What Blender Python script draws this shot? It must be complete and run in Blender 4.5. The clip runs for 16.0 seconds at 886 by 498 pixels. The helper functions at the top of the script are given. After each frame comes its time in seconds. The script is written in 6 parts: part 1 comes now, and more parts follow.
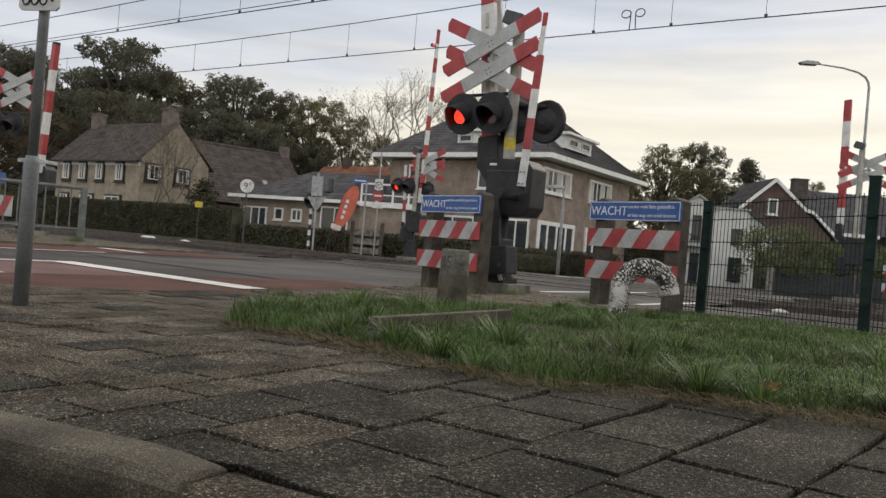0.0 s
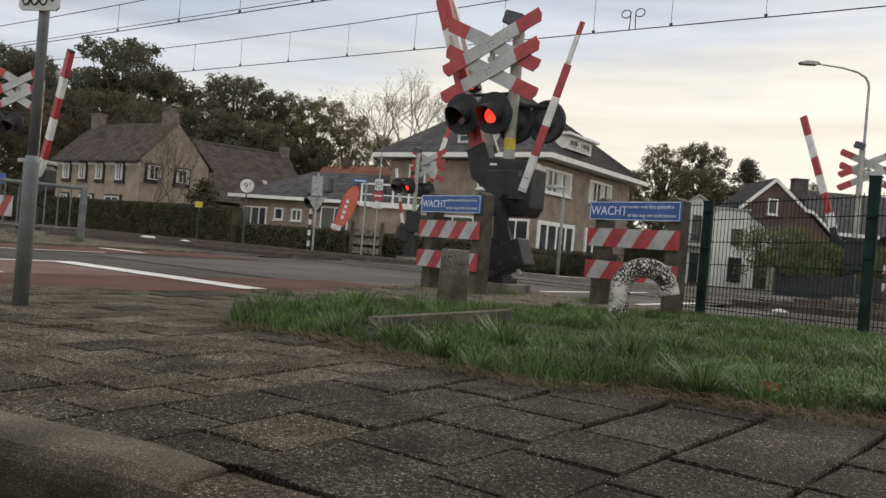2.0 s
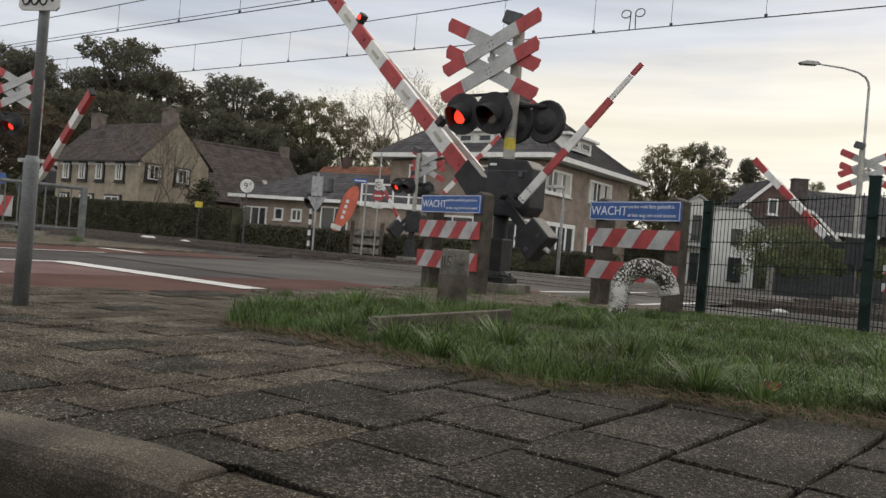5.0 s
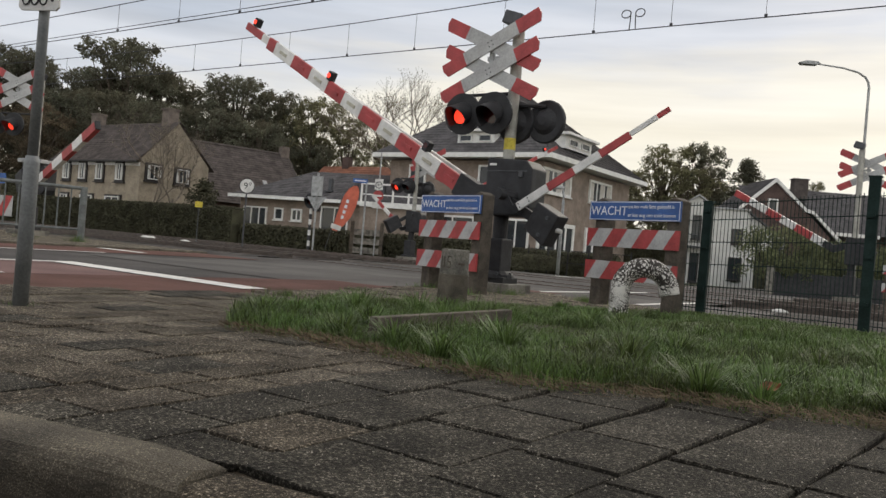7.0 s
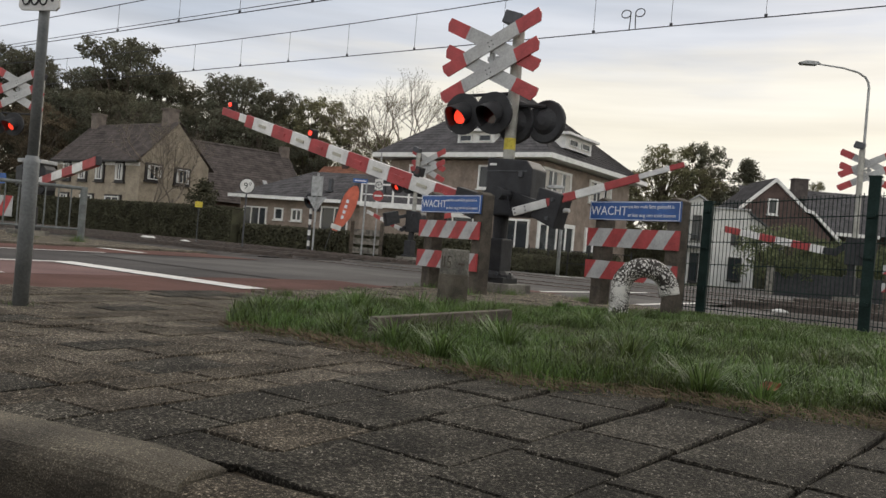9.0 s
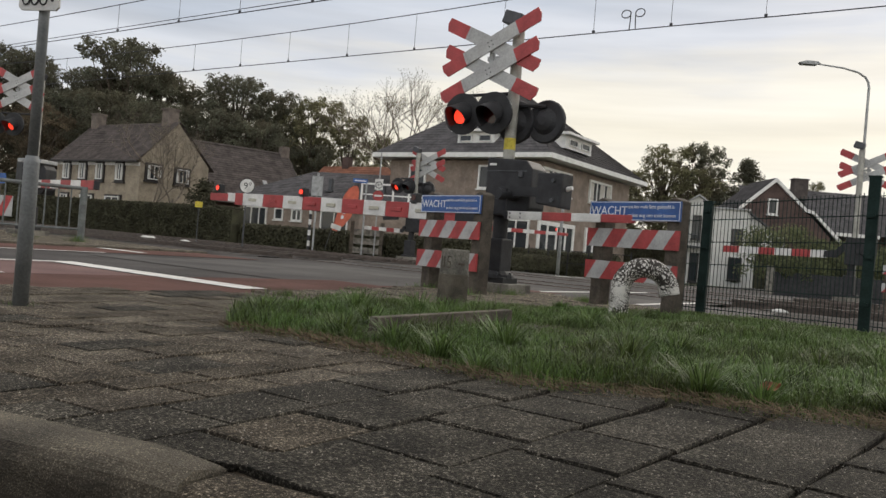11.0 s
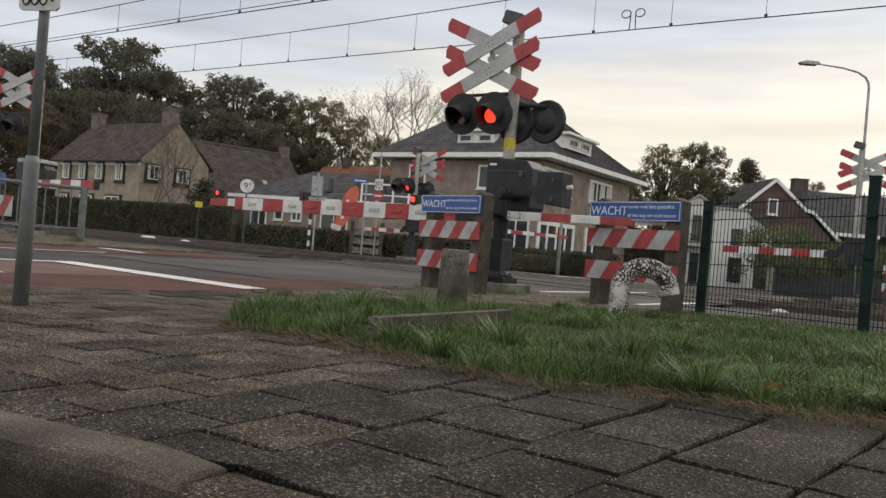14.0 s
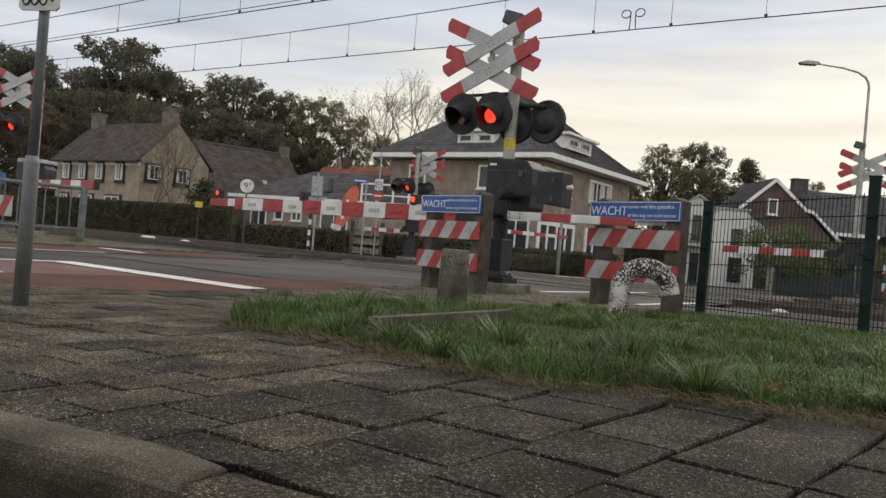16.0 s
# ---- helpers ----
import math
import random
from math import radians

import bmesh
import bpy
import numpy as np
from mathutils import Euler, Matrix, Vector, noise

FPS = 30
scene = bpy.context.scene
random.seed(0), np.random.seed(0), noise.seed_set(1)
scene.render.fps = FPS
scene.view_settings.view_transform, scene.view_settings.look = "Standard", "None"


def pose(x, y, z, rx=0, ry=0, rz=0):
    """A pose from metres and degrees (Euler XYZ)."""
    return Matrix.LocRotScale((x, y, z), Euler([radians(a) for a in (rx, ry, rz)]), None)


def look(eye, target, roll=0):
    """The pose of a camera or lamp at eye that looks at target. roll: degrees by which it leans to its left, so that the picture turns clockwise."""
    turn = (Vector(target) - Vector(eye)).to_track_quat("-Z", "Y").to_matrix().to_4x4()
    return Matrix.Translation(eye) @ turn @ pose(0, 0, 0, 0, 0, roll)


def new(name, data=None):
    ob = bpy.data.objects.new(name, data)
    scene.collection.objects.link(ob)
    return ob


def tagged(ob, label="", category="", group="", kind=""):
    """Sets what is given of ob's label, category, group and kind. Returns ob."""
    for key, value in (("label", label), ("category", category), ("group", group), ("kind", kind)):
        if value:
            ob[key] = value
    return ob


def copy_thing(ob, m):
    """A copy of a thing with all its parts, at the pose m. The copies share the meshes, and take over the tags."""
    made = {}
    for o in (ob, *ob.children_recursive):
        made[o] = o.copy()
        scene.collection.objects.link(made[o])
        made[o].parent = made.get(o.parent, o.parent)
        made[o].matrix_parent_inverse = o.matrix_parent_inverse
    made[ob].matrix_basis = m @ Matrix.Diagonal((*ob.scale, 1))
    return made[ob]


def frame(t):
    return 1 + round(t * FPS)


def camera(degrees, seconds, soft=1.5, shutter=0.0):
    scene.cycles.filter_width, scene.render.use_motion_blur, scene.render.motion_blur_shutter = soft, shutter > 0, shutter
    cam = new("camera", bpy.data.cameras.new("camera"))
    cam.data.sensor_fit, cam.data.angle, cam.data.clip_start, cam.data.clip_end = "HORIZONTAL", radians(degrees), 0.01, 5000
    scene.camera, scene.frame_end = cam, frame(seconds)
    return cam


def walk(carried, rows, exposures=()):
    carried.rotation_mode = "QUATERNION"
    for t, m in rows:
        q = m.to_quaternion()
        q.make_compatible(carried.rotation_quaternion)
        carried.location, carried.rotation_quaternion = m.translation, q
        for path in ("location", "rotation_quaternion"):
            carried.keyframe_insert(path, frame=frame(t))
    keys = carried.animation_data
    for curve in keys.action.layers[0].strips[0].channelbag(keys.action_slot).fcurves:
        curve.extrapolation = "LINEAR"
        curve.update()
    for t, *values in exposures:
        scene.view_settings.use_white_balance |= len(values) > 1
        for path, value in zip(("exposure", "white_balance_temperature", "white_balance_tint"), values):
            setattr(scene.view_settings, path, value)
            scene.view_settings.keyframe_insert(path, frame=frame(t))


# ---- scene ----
cam = camera(58.0, 16.0)
EYE = look((0, 0, 0.42), (0, 10, 0.42), 4.8)
walk(cam, [(0.0, EYE), (16.0, EYE)], exposures=[(0.0, 0.06), (16.0, 0.06)])

# ---- sky and sun: a bright overcast evening, the light low behind the clouds ----
world = bpy.data.worlds.new("overcast_sky")
scene.world = world
world.use_nodes = True
wn, wl = world.node_tree.nodes, world.node_tree.links
wn.clear()
w_out = wn.new("ShaderNodeOutputWorld")
w_bg = wn.new("ShaderNodeBackground")
w_sky = wn.new("ShaderNodeTexSky")
w_sky.sky_type = "NISHITA"
w_sky.sun_disc = False
w_sky.sun_elevation, w_sky.sun_rotation = radians(35), radians(35)
w_tc = wn.new("ShaderNodeTexCoord")
w_sep = wn.new("ShaderNodeSeparateXYZ")
wl.new(w_tc.outputs["Generated"], w_sep.inputs[0])
w_map = wn.new("ShaderNodeMapping")
w_map.inputs["Scale"].default_value = (1.6, 1.6, 9.0)
wl.new(w_tc.outputs["Generated"], w_map.inputs[0])
w_noise = wn.new("ShaderNodeTexNoise")
w_noise.inputs["Scale"].default_value = 1.7
w_noise.inputs["Detail"].default_value = 5
wl.new(w_map.outputs[0], w_noise.inputs[0])
w_add = wn.new("ShaderNodeMath")
w_add.operation = "MULTIPLY_ADD"
wl.new(w_noise.outputs["Fac"], w_add.inputs[0])
w_add.inputs[1].default_value = 0.20
w_lean = wn.new("ShaderNodeMath")
w_lean.operation = "MULTIPLY_ADD"
wl.new(w_sep.outputs["X"], w_lean.inputs[0])
w_lean.inputs[1].default_value = -0.125
wl.new(w_sep.outputs["Z"], w_lean.inputs[2])
wl.new(w_lean.outputs[0], w_add.inputs[2])
w_ramp = wn.new("ShaderNodeValToRGB")
wl.new(w_add.outputs[0], w_ramp.inputs[0])
cr = w_ramp.color_ramp
cr.elements[0].position, cr.elements[0].color = 0.04, (0.70, 0.68, 0.64, 1)
cr.elements[1].position, cr.elements[1].color = 1.0, (0.62, 0.60, 0.58, 1)
for pos, col in ((0.13, (0.79, 0.745, 0.65, 1)), (0.22, (0.87, 0.80, 0.655, 1)), (0.285, (0.82, 0.77, 0.67, 1)), (0.33, (0.62, 0.63, 0.66, 1)), (0.39, (0.49, 0.525, 0.585, 1)), (0.60, (0.56, 0.57, 0.59, 1))):
    el = cr.elements.new(pos)
    el.color = col
w_mix = wn.new("ShaderNodeMixRGB")
w_mix.inputs[0].default_value = 0.012
wl.new(w_ramp.outputs[0], w_mix.inputs[1])
wl.new(w_sky.outputs[0], w_mix.inputs[2])
# the clouds behind the eye are a broad bright grey
w_side = wn.new("ShaderNodeMapRange")
w_side.inputs["From Min"].default_value, w_side.inputs["From Max"].default_value = -0.7, 0.3
w_side.inputs["To Min"].default_value, w_side.inputs["To Max"].default_value = 2.0, 1.0
wl.new(w_sep.outputs["Y"], w_side.inputs["Value"])
w_mul = wn.new("ShaderNodeMixRGB")
w_mul.blend_type = "MULTIPLY"
w_mul.inputs[0].default_value = 1.0
wl.new(w_mix.outputs[0], w_mul.inputs[1])
wl.new(w_side.outputs[0], w_mul.inputs[2])
# long flat streaks of cloud
w_map2 = wn.new("ShaderNodeMapping")
w_map2.inputs["Scale"].default_value = (1.1, 1.1, 15.0)
w_map2.inputs["Rotation"].default_value = (0.0, radians(4), 0.0)
wl.new(w_tc.outputs["Generated"], w_map2.inputs[0])
w_n2 = wn.new("ShaderNodeTexNoise")
w_n2.inputs["Scale"].default_value, w_n2.inputs["Detail"].default_value = 2.2, 6
wl.new(w_map2.outputs[0], w_n2.inputs[0])
w_str = wn.new("ShaderNodeMapRange")
w_str.inputs["From Min"].default_value, w_str.inputs["From Max"].default_value = 0.35, 0.65
w_str.inputs["To Min"].default_value, w_str.inputs["To Max"].default_value = 0.92, 1.09
wl.new(w_n2.outputs["Fac"], w_str.inputs["Value"])
w_mul2 = wn.new("ShaderNodeMixRGB")
w_mul2.blend_type = "MULTIPLY"
w_mul2.inputs[0].default_value = 1.0
wl.new(w_mul.outputs[0], w_mul2.inputs[1])
wl.new(w_str.outputs[0], w_mul2.inputs[2])
wl.new(w_mul2.outputs[0], w_bg.inputs[0])
w_bg.inputs[1].default_value = 1.0
wl.new(w_bg.outputs[0], w_out.inputs[0])

sun = new("sun", bpy.data.lights.new("sun", "SUN"))
sun.data.energy, sun.data.angle, sun.data.color = 1.4, radians(32), (1.0, 0.90, 0.76)
sun.matrix_basis = look((0, 0, 30), (-12, -17, 15.5), 0)


# ---- materials ----
def mat(name, base, rough=0.7, metal=0.0, dark=0.6, scale=6.0, fine=60.0, bump=0.15, per_object=0.0, island=0.0, emit=None, strength=0.0, warm=None, spec=0.35):
    """A surface with stains at one scale, grain at another, and fine relief."""
    m = bpy.data.materials.new(name)
    m.use_nodes = True
    nt, lk = m.node_tree.nodes, m.node_tree.links
    b = nt["Principled BSDF"]
    tc = nt.new("ShaderNodeTexCoord")
    n1, n2 = nt.new("ShaderNodeTexNoise"), nt.new("ShaderNodeTexNoise")
    n1.inputs["Scale"].default_value, n1.inputs["Detail"].default_value = scale, 5
    n2.inputs["Scale"].default_value, n2.inputs["Detail"].default_value = fine, 4
    lk.new(tc.outputs["Object"], n1.inputs[0])
    lk.new(tc.outputs["Object"], n2.inputs[0])
    r1 = nt.new("ShaderNodeValToRGB")
    lo = tuple(c * dark for c in (warm or base))
    r1.color_ramp.elements[0].position, r1.color_ramp.elements[0].color = 0.36, (*lo, 1)
    r1.color_ramp.elements[1].position, r1.color_ramp.elements[1].color = 0.62, (*base, 1)
    lk.new(n1.outputs["Fac"], r1.inputs[0])
    mr = nt.new("ShaderNodeMapRange")
    mr.inputs["From Min"].default_value, mr.inputs["From Max"].default_value = 0.3, 0.7
    mr.inputs["To Min"].default_value, mr.inputs["To Max"].default_value = 0.5 + 0.5 * dark, 1.5 - 0.5 * dark
    lk.new(n2.outputs["Fac"], mr.inputs["Value"])
    mx = nt.new("ShaderNodeMixRGB")
    mx.blend_type = "MULTIPLY"
    mx.inputs[0].default_value = 1
    lk.new(r1.outputs[0], mx.inputs[1])
    lk.new(mr.outputs[0], mx.inputs[2])
    out = mx.outputs[0]
    if per_object or island:
        src = nt.new("ShaderNodeObjectInfo").outputs["Random"] if per_object else nt.new("ShaderNodeNewGeometry").outputs["Random Per Island"]
        amount = per_object or island
        m2 = nt.new("ShaderNodeMapRange")
        m2.inputs["To Min"].default_value, m2.inputs["To Max"].default_value = 1 - amount, 1 + amount
        lk.new(src, m2.inputs["Value"])
        mx2 = nt.new("ShaderNodeMixRGB")
        mx2.blend_type = "MULTIPLY"
        mx2.inputs[0].default_value = 1
        lk.new(out, mx2.inputs[1])
        lk.new(m2.outputs[0], mx2.inputs[2])
        out = mx2.outputs[0]
    lk.new(out, b.inputs["Base Color"])
    b.inputs["Roughness"].default_value, b.inputs["Metallic"].default_value = rough, metal
    b.inputs["Specular IOR Level"].default_value = spec
    if bump:
        bp = nt.new("ShaderNodeBump")
        bp.inputs["Strength"].default_value, bp.inputs["Distance"].default_value = bump, 0.01
        lk.new(n2.outputs["Fac"], bp.inputs["Height"])
        lk.new(bp.outputs[0], b.inputs["Normal"])
    if emit:
        b.inputs["Emission Color"].default_value, b.inputs["Emission Strength"].default_value = (*emit, 1), strength
    return m


M_TILE = mat("concrete_paver", (0.19, 0.165, 0.135), 0.9, 0, 0.5, 7, 260, 0.9, per_object=0.42, spec=0.15)
M_TILE_FAR = mat("mossy_paver", (0.175, 0.15, 0.115), 0.95, 0, 0.55, 5, 200, 0.5, island=0.3, spec=0.1)
M_TILE_PALE = mat("pale_concrete_paver", (0.19, 0.165, 0.135), 0.9, 0, 0.5, 7, 260, 0.9, per_object=0.42, spec=0.15)
M_KERB = mat("kerb_concrete", (0.20, 0.185, 0.165), 0.85, 0, 0.5, 9, 230, 0.6)
M_SOIL = mat("soil", (0.060, 0.046, 0.030), 0.95, 0, 0.45, 12, 120, 0.9)
M_GROUND = mat("rough_ground", (0.085, 0.085, 0.05), 0.95, 0, 0.55, 0.6, 12, 0.6)
M_ASPHALT = mat("asphalt", (0.085, 0.079, 0.075), 0.9, 0, 0.65, 0.7, 150, 0.3, spec=0.12)
M_ASPHALT_L = mat("worn_asphalt", (0.115, 0.108, 0.102), 0.9, 0, 0.7, 0.8, 150, 0.3, spec=0.12)
M_RED_ROAD = mat("red_asphalt", (0.125, 0.066, 0.054), 0.9, 0, 0.65, 1.1, 150, 0.3, spec=0.12)
M_PINK_ROAD = mat("worn_red_asphalt", (0.19, 0.122, 0.113), 0.9, 0, 0.7, 1.0, 150, 0.3, spec=0.12)
M_LINE = mat("road_paint", (0.72, 0.70, 0.66), 0.6, 0, 0.75, 6, 90, 0.2)
M_BALLAST = mat("ballast", (0.058, 0.05, 0.044), 0.95, 0, 0.4, 3, 22, 1.0)
M_RAIL = mat("rail_steel", (0.13, 0.105, 0.09), 0.5, 0.5, 0.6, 8, 60, 0.2)
M_GRASS = mat("grass_blade", (0.098, 0.165, 0.045), 0.45, 0, 0.6, 2.2, 30, 0.0, island=0.65, warm=(0.12, 0.16, 0.05))
M_HEDGE = mat("hedge_leaf", (0.066, 0.064, 0.040), 0.75, 0, 0.6, 2, 20, 0.0, island=0.3, spec=0.1)
M_BUSH = mat("bush_leaf", (0.165, 0.185, 0.085), 0.7, 0, 0.5, 2, 20, 0.0, island=0.5)
M_LEAF = mat("oak_leaf", (0.165, 0.168, 0.122), 0.8, 0, 0.55, 0.4, 8, 0.0, island=0.35, warm=(0.155, 0.135, 0.09), spec=0.1)
M_LEAF2 = mat("autumn_leaf", (0.21, 0.20, 0.115), 0.8, 0, 0.55, 0.5, 8, 0.0, island=0.45, spec=0.1)
M_LEAF_BROWN = mat("browning_leaf", (0.18, 0.145, 0.10), 0.8, 0, 0.55, 0.4, 8, 0.0, island=0.4, spec=0.1)
M_BARK = mat("bark", (0.10, 0.08, 0.06), 0.9, 0, 0.5, 5, 40, 0.7)
M_TWIG = mat("bare_twig", (0.17, 0.14, 0.11), 0.9, 0, 0.6, 5, 40, 0.2)
M_WHITE = mat("white_enamel", (0.66, 0.65, 0.62), 0.45, 0, 0.78, 5, 60, 0.08)
M_RED = mat("red_enamel", (0.37, 0.052, 0.052), 0.45, 0, 0.7, 5, 60, 0.08)
M_REFLECT = mat("pale_reflector", (0.42, 0.40, 0.32), 0.35, 0, 0.8, 20, 80, 0.05)
M_GREYBOARD = mat("dull_board_grey", (0.40, 0.40, 0.39), 0.5, 0, 0.75, 5, 60, 0.08)
M_GALV = mat("galvanised_steel", (0.36, 0.365, 0.36), 0.55, 0.25, 0.65, 9, 90, 0.15)
M_SIGNPOLE = mat("dull_galvanised_pole", (0.215, 0.225, 0.225), 0.6, 0.2, 0.7, 9, 90, 0.15)
M_POLE_GREY = mat("painted_mast_grey", (0.36, 0.35, 0.31), 0.55, 0.1, 0.7, 8, 80, 0.12)
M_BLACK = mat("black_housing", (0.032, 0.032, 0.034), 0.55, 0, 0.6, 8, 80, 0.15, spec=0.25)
M_DARKGREY = mat("dark_grey_cast", (0.07, 0.072, 0.078), 0.5, 0.1, 0.65, 8, 80, 0.2)
M_YELLOW = mat("yellow_label", (0.55, 0.44, 0.05), 0.5, 0, 0.75, 20, 80, 0.05)
M_BLUE = mat("blue_enamel", (0.035, 0.10, 0.30), 0.35, 0, 0.8, 6, 60, 0.05)
M_INK = mat("black_ink", (0.02, 0.02, 0.02), 0.6, 0, 0.8, 10, 60, 0)
M_LETTER = mat("white_letter", (0.72, 0.74, 0.78), 0.5, 0, 0.85, 20, 80, 0)
M_POST = mat("weathered_post", (0.095, 0.080, 0.062), 0.9, 0, 0.55, 10, 70, 0.5)
M_CONC = mat("weathered_concrete", (0.22, 0.205, 0.175), 0.9, 0, 0.42, 9, 110, 0.6)
M_STAINED = mat("soil_stained_concrete", (0.125, 0.108, 0.083), 0.9, 0, 0.5, 9, 110, 0.6)
M_FENCE = mat("green_coated_steel", (0.019, 0.034, 0.030), 0.7, 0.0, 0.6, 8, 60, 0.1, spec=0.1)
M_RAILING = mat("railing_grey", (0.16, 0.17, 0.165), 0.5, 0.3, 0.65, 8, 60, 0.1)
M_BRICK_Y = mat("buff_brick_far", (0.31, 0.26, 0.195), 0.9, 0, 0.7, 1.5, 9, 0.5)
M_BRICK_B = mat("brown_brick_far", (0.245, 0.195, 0.158), 0.9, 0, 0.7, 1.5, 9, 0.5)
M_CHIMNEY = mat("sooty_brick", (0.17, 0.14, 0.12), 0.9, 0, 0.65, 2.5, 12, 0.5)
M_BRICK_R = mat("dark_red_brick_far", (0.095, 0.064, 0.056), 0.9, 0, 0.7, 1.5, 9, 0.5)
M_ROOF = mat("dark_roof_tile", (0.098, 0.084, 0.078), 0.9, 0, 0.65, 1.5, 8, 0.3, island=0.14, spec=0.05)
M_ROOF_G = mat("grey_roof_tile", (0.105, 0.100, 0.102), 0.9, 0, 0.7, 1.5, 8, 0.3, island=0.14, spec=0.05)
M_ROOF_R = mat("orange_roof_tile", (0.24, 0.10, 0.06), 0.7, 0, 0.65, 1.5, 8, 0.3, island=0.14)
M_STUCCO = mat("white_stucco", (0.56, 0.555, 0.52), 0.85, 0, 0.85, 1.2, 20, 0.2)
M_TRIM = mat("white_trim", (0.70, 0.69, 0.66), 0.6, 0, 0.85, 3, 30, 0.05)
M_FRAME_D = mat("dark_window_frame", (0.035, 0.030, 0.028), 0.6, 0, 0.7, 5, 40, 0.05)
M_GLASS = mat("window_glass", (0.03, 0.034, 0.038), 0.08, 0, 0.8, 1, 10, 0.0)
M_CURTAIN = mat("pale_curtain", (0.50, 0.47, 0.42), 0.8, 0, 0.8, 3, 30, 0.1)
M_FLAG = mat("orange_flag", (0.62, 0.155, 0.095), 0.75, 0, 0.8, 4, 30, 0.1)
M_WIRE = mat("wire_grey", (0.05, 0.05, 0.055), 0.5, 0.5, 0.8, 5, 30, 0)
M_LENS_OFF = mat("dark_red_lens", (0.05, 0.008, 0.008), 0.15, 0, 0.8, 10, 60, 0)
M_GLOW = mat("glowing_red_lens", (0.8, 0.05, 0.03), 0.3, 0, 0.9, 10, 60, 0, emit=(1.0, 0.050, 0.022), strength=1.35)
M_DEADLEAF = mat("dead_leaf", (0.22, 0.09, 0.04), 0.8, 0, 0.6, 20, 90, 0.2)
M_STONES = mat("pale_pebble", (0.36, 0.33, 0.28), 0.8, 0, 0.7, 20, 90, 0.2, island=0.4)
M_PEEL = mat("peeling_white_paint", (0.62, 0.60, 0.55), 0.7, 0, 0.8, 9, 90, 0.3)


def speckle(m, dark, light, scale=140.0, grit=1.0):
    """Concrete slabs: each its own grey, with coarse pale and dark aggregate."""
    nt, lk = m.node_tree.nodes, m.node_tree.links
    b = nt["Principled BSDF"]
    rnd = nt.new("ShaderNodeObjectInfo")
    tone = nt.new("ShaderNodeValToRGB")
    tone.color_ramp.elements[0].position, tone.color_ramp.elements[0].color = 0.55, (*dark, 1)
    tone.color_ramp.elements[1].position, tone.color_ramp.elements[1].color = 1.0, (*light, 1)
    lk.new(rnd.outputs["Random"], tone.inputs[0])
    tc = nt.new("ShaderNodeTexCoord")
    geo = nt.new("ShaderNodeNewGeometry")
    n1, n2, n3 = (nt.new("ShaderNodeTexNoise") for _ in range(3))
    for nn, sc, de in ((n1, 5.0, 6), (n2, scale * 0.42, 3), (n3, scale, 2)):
        nn.inputs["Scale"].default_value, nn.inputs["Detail"].default_value = sc, de
        lk.new(geo.outputs["Position"], nn.inputs[0])
    last = tone.outputs[0]
    for nn, lo, hi, a, c in ((n1, 0.35, 0.68, 0.55, 1.3), (n2, 0.40, 0.62, 1 - 0.48 * grit, 1 + 0.3 * grit), (n3, 0.54, 0.68, 1 - 0.22 * grit, 1 + 2.9 * grit)):
        mr = nt.new("ShaderNodeMapRange")
        mr.inputs["From Min"].default_value, mr.inputs["From Max"].default_value = lo, hi
        mr.inputs["To Min"].default_value, mr.inputs["To Max"].default_value = a, c
        lk.new(nn.outputs["Fac"], mr.inputs["Value"])
        mx = nt.new("ShaderNodeMixRGB")
        mx.blend_type = "MULTIPLY"
        mx.inputs[0].default_value = 1
        lk.new(last, mx.inputs[1])
        lk.new(mr.outputs[0], mx.inputs[2])
        last = mx.outputs[0]
    lk.new(last, b.inputs["Base Color"])


def peel(m):
    """Flaked paint: pale flakes with dark cracks between them."""
    nt, lk = m.node_tree.nodes, m.node_tree.links
    b = nt["Principled BSDF"]
    tc = nt.new("ShaderNodeTexCoord")
    nz = nt.new("ShaderNodeTexNoise")
    nz.inputs["Scale"].default_value = 7
    mixv = nt.new("ShaderNodeMixRGB")
    mixv.inputs[0].default_value = 0.12
    lk.new(tc.outputs["Object"], nz.inputs[0])
    lk.new(tc.outputs["Object"], mixv.inputs[1])
    lk.new(nz.outputs["Color"], mixv.inputs[2])
    vo = nt.new("ShaderNodeTexVoronoi")
    vo.feature = "DISTANCE_TO_EDGE"
    vo.inputs["Scale"].default_value = 52
    lk.new(mixv.outputs[0], vo.inputs[0])
    n2 = nt.new("ShaderNodeTexNoise")
    n2.inputs["Scale"].default_value = 6
    lk.new(tc.outputs["Object"], n2.inputs[0])
    sub = nt.new("ShaderNodeMath")
    sub.operation = "MULTIPLY_ADD"
    lk.new(n2.outputs["Fac"], sub.inputs[0])
    sub.inputs[1].default_value, sub.inputs[2].default_value = 0.8, -0.25
    gt = nt.new("ShaderNodeMath")
    gt.operation = "GREATER_THAN"
    lk.new(vo.outputs["Distance"], gt.inputs[0])
    lk.new(sub.outputs[0], gt.inputs[1])
    mx = nt.new("ShaderNodeMixRGB")
    mx.inputs[1].default_value, mx.inputs[2].default_value = (0.035, 0.03, 0.025, 1), (0.62, 0.60, 0.55, 1)
    lk.new(gt.outputs[0], mx.inputs[0])
    lk.new(mx.outputs[0], b.inputs["Base Color"])


peel(M_PEEL)
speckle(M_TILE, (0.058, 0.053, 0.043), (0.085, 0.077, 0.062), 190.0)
speckle(M_TILE_PALE, (0.108, 0.092, 0.070), (0.145, 0.125, 0.098), 190.0)
speckle(M_KERB, (0.108, 0.094, 0.070), (0.116, 0.102, 0.078), 300.0, 0.5)


